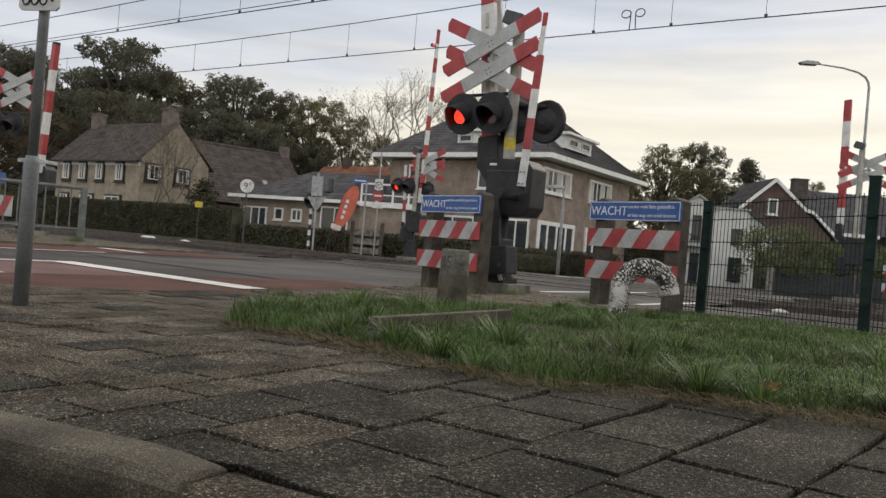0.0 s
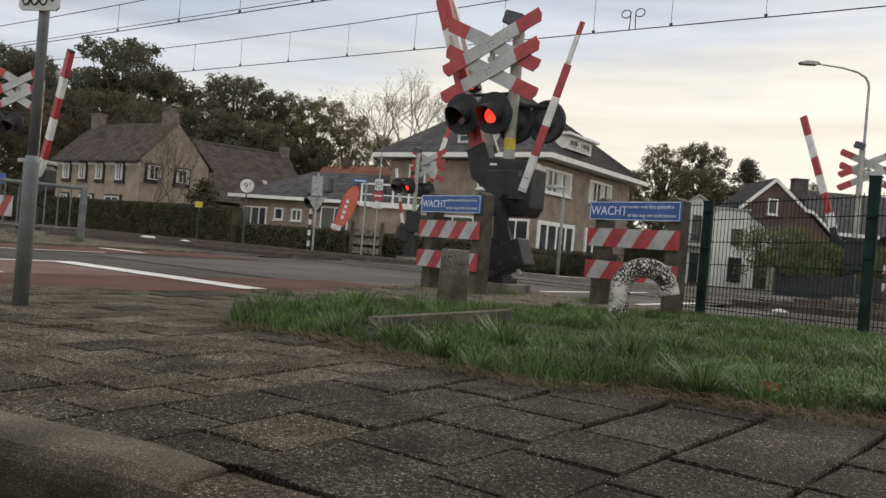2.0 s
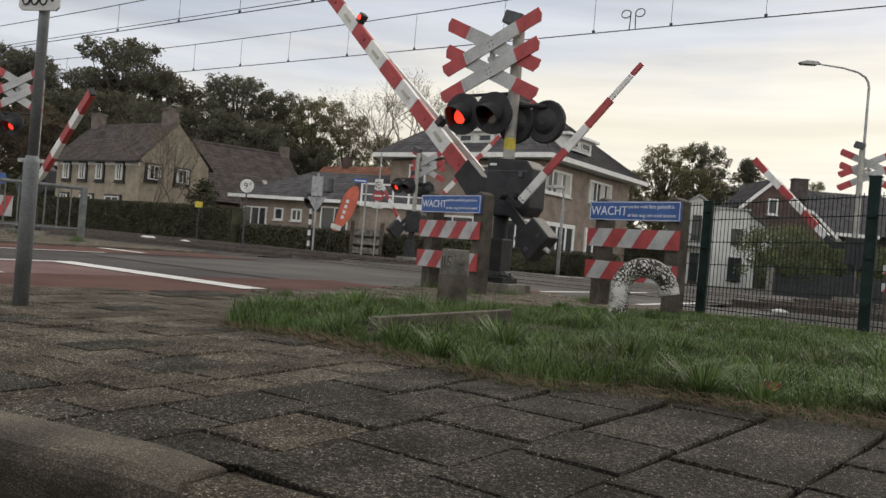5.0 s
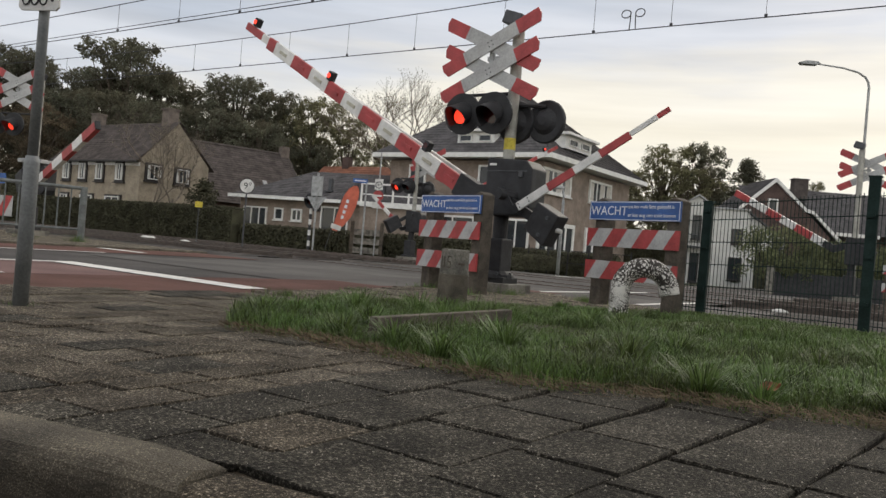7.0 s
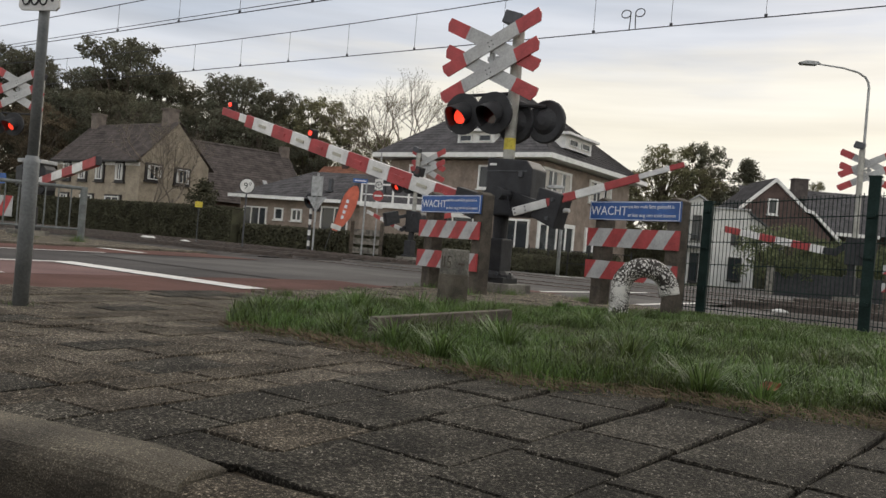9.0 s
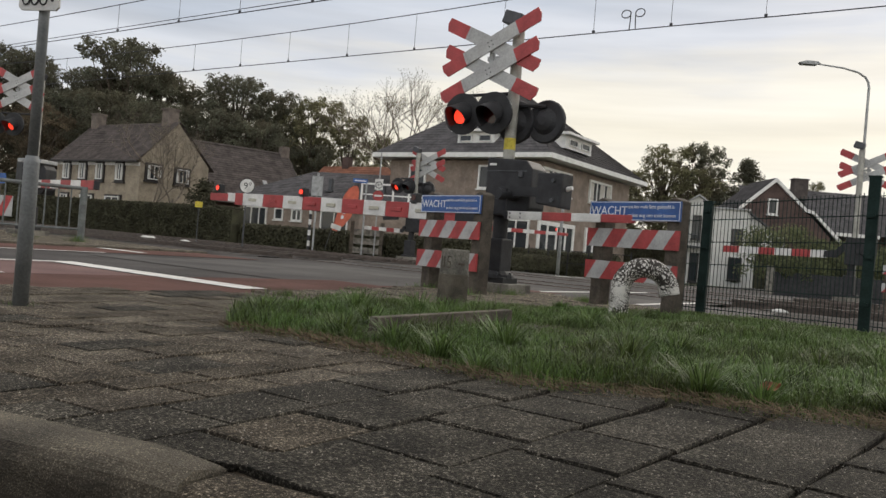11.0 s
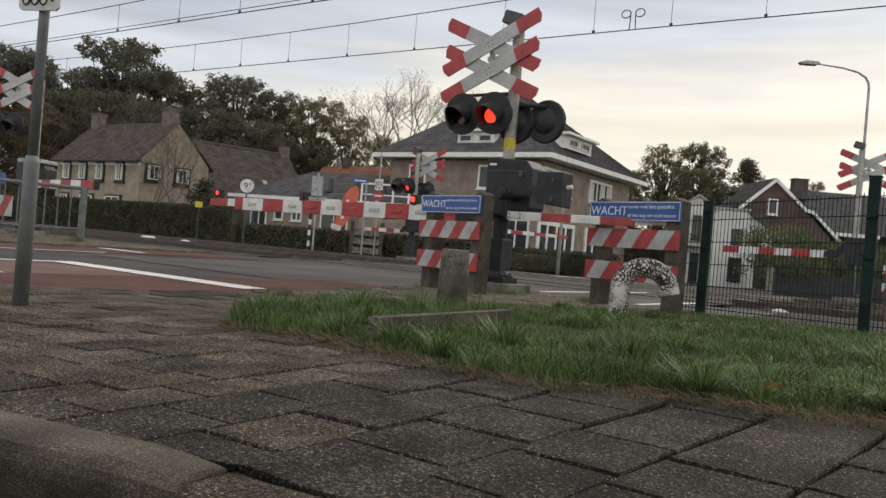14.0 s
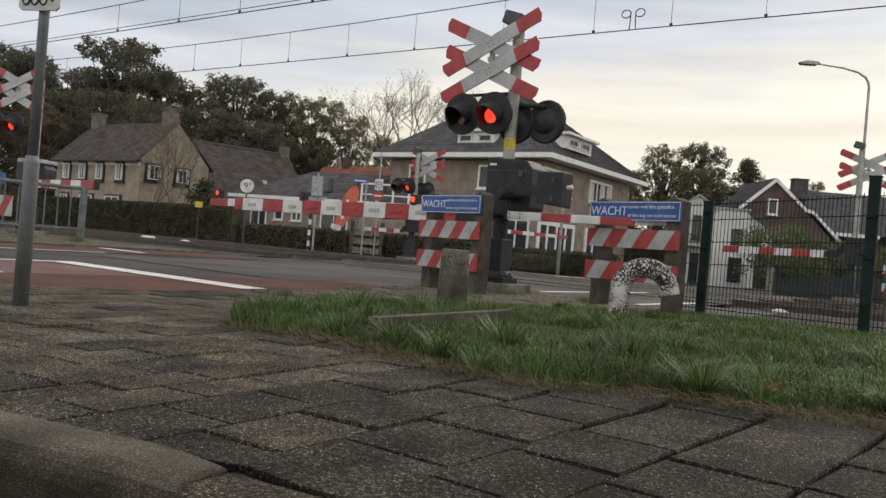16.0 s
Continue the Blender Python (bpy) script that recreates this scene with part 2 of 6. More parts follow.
def leafy(m, share=0.55):
    """Thin leaves let part of the light through."""
    nt, lk = m.node_tree.nodes, m.node_tree.links
    b, out = nt["Principled BSDF"], nt["Material Output"]
    thin, mix = nt.new("ShaderNodeBsdfTranslucent"), nt.new("ShaderNodeMixShader")
    lk.new(b.inputs["Base Color"].links[0].from_socket, thin.inputs["Color"])
    mix.inputs[0].default_value = share
    lk.new(b.outputs[0], mix.inputs[1])
    lk.new(thin.outputs[0], mix.inputs[2])
    lk.new(mix.outputs[0], out.inputs["Surface"])


for leaf_mat in (M_LEAF, M_LEAF2, M_LEAF_BROWN, M_BUSH):
    leafy(leaf_mat)
leafy(M_GRASS, 0.42)
speckle(M_TILE_FAR, (0.12, 0.104, 0.08), (0.15, 0.13, 0.10), 60.0)


# ---- mesh helpers ----
class Shape:
    """Vertices and faces gathered for one mesh."""

    def __init__(self):
        self.v, self.f = [], []

    def add(self, verts, faces, m=None):
        k = len(self.v)
        self.v += [tuple(m @ Vector(p)) for p in verts] if m else [tuple(p) for p in verts]
        self.f += [tuple(i + k for i in q) for q in faces]
        return self

    def box(self, c, s, m=None):
        x, y, z = (a / 2 for a in s)
        vs = [(c[0] + i * x, c[1] + j * y, c[2] + k * z) for k in (-1, 1) for j in (-1, 1) for i in (-1, 1)]
        return self.add(vs, [(0, 2, 3, 1), (4, 5, 7, 6), (0, 1, 5, 4), (2, 6, 7, 3), (0, 4, 6, 2), (1, 3, 7, 5)], m)

    def prism(self, pts, a, b, axis="y", m=None):
        """A flat outline drawn through from a to b along an axis."""
        n = len(pts)
        put = {"y": lambda p, t: (p[0], t, p[1]), "z": lambda p, t: (p[0], p[1], t), "x": lambda p, t: (t, p[0], p[1])}[axis]
        vs = [put(p, a) for p in pts] + [put(p, b) for p in pts]
        fs = [tuple(range(n)), tuple(range(2 * n - 1, n - 1, -1))] + [(i, i + n, (i + 1) % n + n, (i + 1) % n) for i in range(n)]
        return self.add(vs, fs, m)

    def tube(self, path, radii, n=10, caps=True):
        """A round bar along a path."""
        path = [Vector(p) for p in path]
        if not isinstance(radii, (list, tuple)):
            radii = [radii] * len(path)
        vs, fs, side = [], [], None
        for i, p in enumerate(path):
            t = (path[min(i + 1, len(path) - 1)] - path[max(i - 1, 0)]).normalized()
            if side is None:
                side = t.orthogonal().normalized()
            side = (side - t * side.dot(t)).normalized()
            up = t.cross(side)
            for k in range(n):
                a = 2 * math.pi * k / n
                vs.append(p + (side * math.cos(a) + up * math.sin(a)) * radii[i])
        for i in range(len(path) - 1):
            for k in range(n):
                fs.append((i * n + k, i * n + (k + 1) % n, (i + 1) * n + (k + 1) % n, (i + 1) * n + k))
        if caps:
            fs += [tuple(range(n - 1, -1, -1)), tuple(range((len(path) - 1) * n, len(path) * n))]
        return self.add(vs, fs)

    def mesh(self, name, material, bevel=0.0, smooth=False):
        me = bpy.data.meshes.new(name)
        me.from_pydata(self.v, [], self.f)
        bm = bmesh.new()
        bm.from_mesh(me)
        bmesh.ops.recalc_face_normals(bm, faces=bm.faces) if len(bm.faces) < 4000 else None
        if bevel:
            bmesh.ops.bevel(bm, geom=[e for e in bm.edges if len(e.link_faces) == 2 and e.calc_face_angle(0) > 0.5], offset=bevel, segments=2, affect="EDGES", profile=0.6)
        bm.to_mesh(me)
        bm.free()
        if smooth:
            for p in me.polygons:
                p.use_smooth = True
        me.materials.append(material)
        return me


def part(name, shape, material, parent=None, label="", bevel=0.0, smooth=False, at=None):
    ob = new(name, shape.mesh(name, material, bevel, smooth))
    if parent:
        ob.parent = parent
    if at is not None:
        ob.matrix_basis = at
    return tagged(ob, label)


def thing(name, label, category, m=None, group="", kind=""):
    ob = new(name)
    if m is not None:
        ob.matrix_basis = m
    return tagged(ob, label, category, group, kind)


def lettering(text, size, material, parent, m, name="lettering"):
    cu = bpy.data.curves.new(name, "FONT")
    cu.body, cu.size, cu.extrude, cu.align_y = text, size, 0.0015, "CENTER"
    cu.materials.append(material)
    ob = new(name, cu)
    ob.parent, ob.matrix_basis = parent, m
    return ob


# the track runs along D; N points across it, away from the eye
YAW = -35.0
D, N = Vector((math.cos(radians(YAW)), math.sin(radians(YAW)), 0)), Vector((-math.sin(radians(YAW)), math.cos(radians(YAW)), 0))


def sn(s, n, z=0.0):
    p = D * s + N * n
    return (p.x, p.y, z)


def fall(n):
    """The street drops a little beyond the railway."""
    k = min(1.0, max(0.0, (n - 18.5) / 14.0))
    return -0.30 * k * k * (3 - 2 * k)


def inside(x, y, poly):
    hit = False
    for i in range(len(poly)):
        (x1, y1), (x2, y2) = poly[i - 1], poly[i]
        if (y1 > y) != (y2 > y) and x < (x2 - x1) * (y - y1) / (y2 - y1) + x1:
            hit = not hit
    return hit


# ---- ground, road, railway ----
def strip(name, quads, material, label="", lift=0.0):
    """Flat pieces in track coordinates (s from, s to, n from, n to) that follow the fall of the ground."""
    sh = Shape()
    for s0, s1, n0, n1 in quads:
        k = max(1, int(abs(n1 - n0) / 1.5)) if max(n0, n1) > 17 else 1
        for i in range(k):
            a, b = n0 + (n1 - n0) * i / k, n0 + (n1 - n0) * (i + 1) / k
            sh.add([sn(s0, a, fall(a) + lift), sn(s1, a, fall(a) + lift), sn(s1, b, fall(b) + lift), sn(s0, b, fall(b) + lift)], [(0, 1, 2, 3)])
    ob = part(name, sh, material)
    return tagged(ob, label, "", "", "structure")


def build_ground():
    sh = Shape()
    ss = [-900, -300, -120, -60, -30, -15, -5, 0, 8, 30, 60, 120, 300, 900]
    ns = [-300, -60, -10, 0, 4, 10, 18, 22, 26, 30, 34, 60, 120, 300, 1500]
    vs = [sn(s, n, fall(n) - 0.15) for n in ns for s in ss]
    w = len(ss)
    sh.add(vs, [(j * w + i, j * w + i + 1, (j + 1) * w + i + 1, (j + 1) * w + i) for j in range(len(ns) - 1) for i in range(w - 1)])
    tagged(part("ground", sh, M_GROUND), "rough grassy ground around the level crossing", "ground", "", "structure")
    # road across the tracks and the street beyond
    road = strip("road", [(-11.8, -3.2, -14, 60), (-60, 60, 20.3, 24.5)], M_ASPHALT, "dark grey asphalt road over the level crossing", -0.035)
    tagged(road, "", "road")
    tagged(strip("worn_road", [(-9.6, -2.2, 5.8, 10.4), (-4.6, 9, 17.6, 21.5)], M_ASPHALT_L, "worn pale asphalt patches on the road", -0.028), "", "road")
    tagged(strip("cycle_lane", [(-6.05, -4.4, -8, 6.6), (-11.95, -10.35, -8, 9.4), (-5.4, -4.6, 6.6, 9.4)], M_RED_ROAD, "dark red asphalt cycle lane beside the pavement", -0.027), "", "road")
    tagged(strip("cycle_box", [(-7.8, -6.05, -8, 4.2)], M_PINK_ROAD, "faded pink asphalt in front of the stop line", -0.026), "", "road")
    lines = [(-7.75, -4.86, 4.24, 4.52), (-7.75, -7.62, -8, 4.24), (-6.1, -6.02, 0, 3.0), (-10.24, -10.14, 4.6, 6.4), (-11.9, -10.75, 7.3, 7.5),
             (-4.9, -4.78, 9.2, 13.0), (-3.4, -3.3, 8.7, 11.0), (-2.3, -2.2, 18, 32), (1.0, 8.0, 20.0, 20.15), (-10, 0.5, 24.2, 24.35), (-9.2, -9.05, 18, 26)]
    for q in lines:
        tagged(strip("road_line", [q], M_LINE, "white painted road line on the asphalt", -0.021), "", "road marking", "road markings")
    far_side = part("pavement_far", Shape().prism([sn(-22, -14)[:2], sn(-12.02, -14)[:2], sn(-12.02, 9.6)[:2], sn(-22, 9.6)[:2]], -0.12, 0.0, "z"), M_TILE_FAR)
    tagged(far_side, "worn slab pavement beyond the road", "pavement", "", "structure")
    for k in range(16):
        kb = part("kerb", Shape().box((0, 0, 0), (0.12, 0.985, 0.16)), M_KERB, at=Matrix.Translation(sn(-11.955, -6.0 + k, -0.068)) @ pose(0, 0, 0, 0, 0, YAW), bevel=0.015)
        tagged(kb, "worn concrete kerb stone beyond the road", "kerb", "kerb stones", "structure")
    for k, n in enumerate((12.4, 16.5)):
        for a, b in ((-90, -12.0), (-3.0, 60)):
            sh = Shape()
            xs = [a + (b - a) * i / 60 for i in range(61)]
            prof = [(-2.1, -0.14), (-1.5, -0.03), (0.0, -0.05), (1.5, -0.03), (2.1, -0.14)]
            sh.add([sn(x, n + p, z + random.uniform(-0.015, 0.015)) for x in xs for p, z in prof], [(i * 5 + j, i * 5 + j + 1, i * 5 + j + 6, i * 5 + j + 5) for i in range(60) for j in range(4)])
            bed = tagged(part("ballast_bed", sh, M_BALLAST), "dark stone ballast bed under the rails", "track bed", "", "structure")
            for i in range(60):
                x = a + (b - a) * (i + 0.5) / 60 if b - a < 70 else -12.4 - 0.62 * i
                part("sleeper", Shape().box((0, 0, 0), (0.24, 2.5, 0.12)), M_BALLAST, bed, at=Matrix.Translation(sn(x, n, -0.088)) @ pose(0, 0, 0, 0, 0, YAW))
        for e in (-0.75, 0.75):
            prof = [(-0.065, -0.13), (0.065, -0.13), (0.065, -0.115), (0.012, -0.10), (0.012, -0.03), (0.036, -0.025), (0.036, 0.01), (-0.036, 0.01), (-0.036, -0.025), (-0.012, -0.03), (-0.012, -0.10), (-0.065, -0.115)]
            for a, b, dz in ((-90, -11.9, 0.05), (-3.1, 60, 0.05), (-11.9, -3.1, -0.028)):
                r = part("rail", Shape().prism(prof, a, b, "x"), M_RAIL, at=Matrix.Translation(sn(0, n + e, dz)) @ pose(0, 0, 0, 0, 0, YAW))
                tagged(r, "worn steel rail of the double track", "rail", "rails", "structure")
    # pale stones lying beside the track
    for p, r in (((4.47, 10.48, -0.03), 0.075), ((-8.3, 22.5, 0.02), 0.18), ((-7.3, 22.6, 0.02), 0.1)):
        sh = Shape()
        rng = random.Random(int(r * 1000))
        bm = bmesh.new()
        bmesh.ops.create_icosphere(bm, subdivisions=2, radius=r)
        vs = [tuple(Vector((v.co.x * 1.5, v.co.y, v.co.z * 0.5)) * rng.uniform(0.85, 1.1)) for v in bm.verts]
        sh.add(vs, [tuple(v.index for v in f.verts) for f in bm.faces])
        bm.free()
        tagged(part("stone", sh, M_STUCCO, at=Matrix.Translation(p)), "pale stone lying beside the track", "stone", "stones by the track")


# grass verge outline on the pavement side and round to the fence
GRASS = [(-0.92, 3.42), (-0.5, 3.22), (-0.26, 3.06), (0.03, 2.72), (0.31, 2.52), (0.79, 2.52), (1.07, 2.36), (1.45, 2.34), (3.2, 2.05), (6.0, 2.2), (6.6, 5.2), (3.74, 6.98), (2.45, 7.72), (1.7, 7.35), (0.9, 6.7), (0.1, 6.2), (-0.7, 5.55), (-1.05, 4.9), (-1.0, 4.0)]
PAVED = [(-0.95, 1.68), (-0.355, 1.455), (0.5, 1.0), (1.4, 0.8), (2.6, 0.9), (3.6, 2.2), (1.45, 2.48), (1.07, 2.5), (0.79, 2.64), (0.31, 2.64), (0.1, 2.84), (-0.2, 3.2), (-0.5, 3.36), (-0.8, 3.5), (-0.85, 4.9), (-0.5, 5.7), (0.2, 6.4), (1.0, 6.9), (1.7, 7.5), (2.6, 7.9), (1.6, 9.1), (0.9, 9.9), (0.1, 9.6), (-0.35, 8.5), (-0.5, 7.9), (-0.86, 6.85), (-1.32, 5.8), (-1.75, 5.17), (-2.16, 4.86), (-2.56, 4.64), (-3.4, 4.3), (-4.2, 3.6), (-4.4, 2.9), (-2.6, 2.35)]


KERB_BACK = [((-1.55, 1.945), (-0.35, 1.46)), ((-0.36, 1.445), (0.50, 0.988))]


def build_pavement():
    base = part("pavement", Shape().prism(PAVED, -0.16, -0.02, "z"), M_SOIL)
    tagged(base, "uneven concrete slab pavement with mossy joints", "pavement", "", "structure")
    rng = random.Random(4)
    a, b = Vector((0.575, 0.818, 0)), Vector((-0.818, 0.575, 0))
    meshes = []
    for k in range(8):
        sh = Shape()
        n, h = 4, 0.1485
        r2 = random.Random(20 + k)
        cs = [(-h, -h), (h, -h), (h, h), (-h, h)]
        top = [(x + r2.uniform(-0.004, 0.004), y + r2.uniform(-0.004, 0.004)) for x, y in cs]
        sh.add([(x, y, -0.05) for x, y in top] + [(x, y, -0.006) for x, y in top] + [(x * 0.975, y * 0.975, 0) for x, y in top],
               [(i, (i + 1) % 4, (i + 1) % 4 + 4, i + 4) for i in range(4)] + [(i + 4, (i + 1) % 4 + 4, (i + 1) % 4 + 8, i + 8) for i in range(4)] + [(8, 9, 10, 11)])
        meshes.append((sh.mesh("paving_slab", M_TILE), sh.mesh("paving_slab", M_TILE_PALE)))
    shifts = {0: 0.0, -1: 0.73, -2: 0.47, 1: 0.36, 2: 0.62, 3: 0.05, 4: 0.65, 5: 0.33}
    # joints fan out slightly, as the courses follow the bend of the kerb
    lines = {-2: ((0.77, 1.62), 50.4), -1: ((0.48, 1.71), 51.9), 0: ((0.23, 1.80), 53.4), 1: ((-0.01, 1.97), 55.5), 2: ((-0.36, 1.869), 57.6), 3: ((-0.609, 1.926), 58.0), 4: ((-0.802, 1.942), 58.5), 5: ((-0.737, 2.328), 59.0), 6: ((-0.995, 2.33), 59.5)}
    for v in range(7, 31):
        (px, py), _ = lines[v - 1]
        lines[v] = ((px - 0.168, py + 0.097), 60.0)
    for v in range(-3, -16, -1):
        (px, py), _ = lines[v + 1]
        lines[v] = ((px + 0.228, py - 0.185), 50.4)
    rest = Shape()
    count = 0
    for j in range(-14, 29):
        off = shifts.get(j, (j % 2) * 0.5)
        (x0, y0), t0 = lines[j]
        (x1, y1), t1 = lines[j + 1]
        ang = radians((t0 + t1) / 2)
        along, over = Vector((math.cos(ang), math.sin(ang), 0)), Vector((-math.sin(ang), math.cos(ang), 0))
        start = Vector(((x0 + x1) / 2, (y0 + y1) / 2, 0))
        wide = Vector((x1 - x0, y1 - y0, 0)).dot(over)
        start -= along * (start - Vector((0.05, 1.55, 0))).dot(a)
        start += along * 0.005
        for i in range(-16, 36):
            c = start + along * 0.305 * (i + 0.5 + off)
            grow_in = Vector((0.04, 0.25))
            if not (inside(c.x, c.y, PAVED) or inside(c.x + grow_in.x, c.y + grow_in.y, PAVED)):
                continue
            m = Matrix.Translation(c + Vector((0, 0, rng.uniform(-0.004, 0.003)))) @ pose(0, 0, 0, rng.gauss(0, 0.4), rng.gauss(0, 0.4), math.degrees(ang) + rng.gauss(0, 0.6)) @ Matrix.Diagonal((1.0, wide / 0.305, 1.0, 1.0))
            # slabs along the kerb are cut to it
            corners = [m @ Vector((p, q, 0)) for p, q in ((-0.1485, -0.1485), (0.1485, -0.1485), (0.1485, 0.1485), (-0.1485, 0.1485))]
            cut = [p for p in corners]
            for (lx, ly), (mx_, my_) in (KERB_BACK[:1] if c.x < -0.36 else KERB_BACK[1:]):
                nx, ny = -(my_ - ly), mx_ - lx
                keep = lambda p: (p.x - lx) * nx + (p.y - ly) * ny
                out = []
                for k in range(len(cut)):
                    p, q = cut[k - 1], cut[k]
                    if (keep(p) > 0) != (keep(q) > 0):
                        out.append(p.lerp(q, keep(p) / (keep(p) - keep(q))))
                    if keep(q) > 0:
                        out.append(q)
                cut = out
                if len(cut) < 3:
                    break
            if len(cut) < 3:
                continue
            if len(cut) != 4 or any((p - q).length > 1e-5 for p, q in zip(cut, corners)):
                mid = sum(cut, Vector()) / len(cut)
                area = sum((cut[k - 1] - mid).cross(cut[k] - mid).length / 2 for k in range(len(cut)))
                if area < 0.0025:
                    continue
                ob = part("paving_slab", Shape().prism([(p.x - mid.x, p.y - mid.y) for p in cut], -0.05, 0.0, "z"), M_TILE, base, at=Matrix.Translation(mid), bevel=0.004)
                count += 1
            elif count < 300 and c.y < 6:
                # courses above 2 get mostly the paler slab, the others mostly the darker
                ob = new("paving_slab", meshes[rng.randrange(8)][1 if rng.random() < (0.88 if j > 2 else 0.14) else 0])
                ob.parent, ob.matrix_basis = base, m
                count += 1
            else:
                rest.box((0, 0, -0.02), (0.298, 0.298, 0.04), m)
    if rest.v:
        tagged(part("far_slabs", rest, M_TILE_FAR, base), "", "", "", "stuff")
    # rounded kerb stones along the near edge
    prof = [(0.0, -0.2), (0.155, -0.2), (0.155, -0.006), (0.149, 0.0), (0.07, 0.0), (0.045, -0.003), (0.026, -0.010), (0.012, -0.022), (0.004, -0.036), (0.0, -0.055)]
    for (x0, y0), (x1, y1), dz in (((-1.60, 1.80), (-0.405, 1.315), 0.006), ((-0.418, 1.298), (0.372, 0.878), -0.010), ((0.385, 0.872), (0.98, 0.556), -0.012), ((-2.7, 2.25), (-1.615, 1.806), 0.0)):
        ln = math.hypot(x1 - x0, y1 - y0)
        sh = Shape()
        seg = 14
        r2 = random.Random(int(ln * 1000))
        for q in range(seg + 1):
            # the end of the first stone is chipped
            worn = max(0.0, q - seg + 2) / 2 if dz > 0.003 else 0.0
            sh.v += [(ln * q / seg - worn * 0.03 * (z + 0.2) * 5 * r2.random(), y + r2.uniform(-0.0012, 0.0012) - worn * (0.006 if y > 0.1 else -0.008), z + r2.uniform(-0.0012, 0.0012) - worn * (0.014 if z > -0.05 else 0.0) * r2.uniform(0.3, 1.0)) for y, z in prof]
        np_ = len(prof)
        sh.f += [(q * np_ + k, q * np_ + (k + 1) % np_, (q + 1) * np_ + (k + 1) % np_, (q + 1) * np_ + k) for q in range(seg) for k in range(np_)]
        sh.f += [tuple(range(np_)), tuple(range((seg + 1) * np_ - 1, seg * np_ - 1, -1))]
        ob = part("kerb", sh, M_TILE_PALE if dz < -0.005 else M_KERB, at=Matrix.Translation((x0, y0, dz)) @ pose(0, 0, 0, 0, 0, math.degrees(math.atan2(y1 - y0, x1 - x0))))
        tagged(ob, "rounded worn concrete kerb stone beside the pavement", "kerb", "kerb stones", "structure")
    # bare soil below the kerb
    sh = Shape()
    nx, ny = 60, 24
    rng = random.Random(8)
    sh.add([(-2.6 + 4.2 * i / nx, 0.35 + 1.35 * j / ny, -0.085 + 0.02 * noise.noise((i * 0.4, j * 0.4, 0)) + rng.uniform(-0.006, 0.006)) for j in range(ny + 1) for i in range(nx + 1)],
           [(j * (nx + 1) + i, j * (nx + 1) + i + 1, (j + 1) * (nx + 1) + i + 1, (j + 1) * (nx + 1) + i) for j in range(ny) for i in range(nx)])
    tagged(part("soil", sh, M_SOIL), "bare brown soil below the kerb", "soil", "", "structure")
    # grit and pebbles on the slabs
    sh = Shape()
    rng = random.Random(15)
    while len(sh.f) < 12000:
        y = rng.uniform(1.35, 4.0)
        x = rng.uniform(-1.0, 0.9) * y * 0.62
        if inside(x, y, PAVED):
            r = rng.choice((0.0009, 0.0012, 0.0015, 0.002, 0.0026))
            sh.add([(x - r, y, 0.002), (x, y - r, 0.002), (x + r, y, 0.002), (x, y + r, 0.002), (x, y, 0.002 + r)], [(0, 1, 4), (1, 2, 4), (2, 3, 4), (3, 0, 4)])
    tagged(part("grit", sh, M_STONES), "pale grit scattered on the slabs", "grit", "", "stuff")


def rim(x, y):
    """How far a point lies from the verge's edge on the pavement side."""
    best = 9.0
    for (x0, y0), (x1, y1) in zip(GRASS[:9], GRASS[1:10]):
        dx, dy = x1 - x0, y1 - y0
        t = max(0.0, min(1.0, ((x - x0) * dx + (y - y0) * dy) / (dx * dx + dy * dy)))
        best = min(best, math.hypot(x - x0 - t * dx, y - y0 - t * dy))
    return best


def blade(sh, x, y, h, lean, a, w):
    """One arching blade of grass, leaning towards the angle a."""
    dx, dy, z0 = math.cos(a), math.sin(a), -0.004
    px, py = -dy * w, dx * w
    v = []
    for u, up, k in ((0.0, 0.0, 1.0), (0.28, 0.55, 0.9), (0.65, 0.92, 0.65)):
        v += [(x - px * k + dx * lean * u, y - py * k + dy * lean * u, z0 + h * up), (x + px * k + dx * lean * u, y + py * k + dy * lean * u, z0 + h * up)]
    v.append((x + dx * lean, y + dy * lean, z0 + h * (1.0 if lean < h else 0.86)))
    sh.add(v, [(0, 1, 3, 2), (2, 3, 5, 4), (4, 5, 6)])


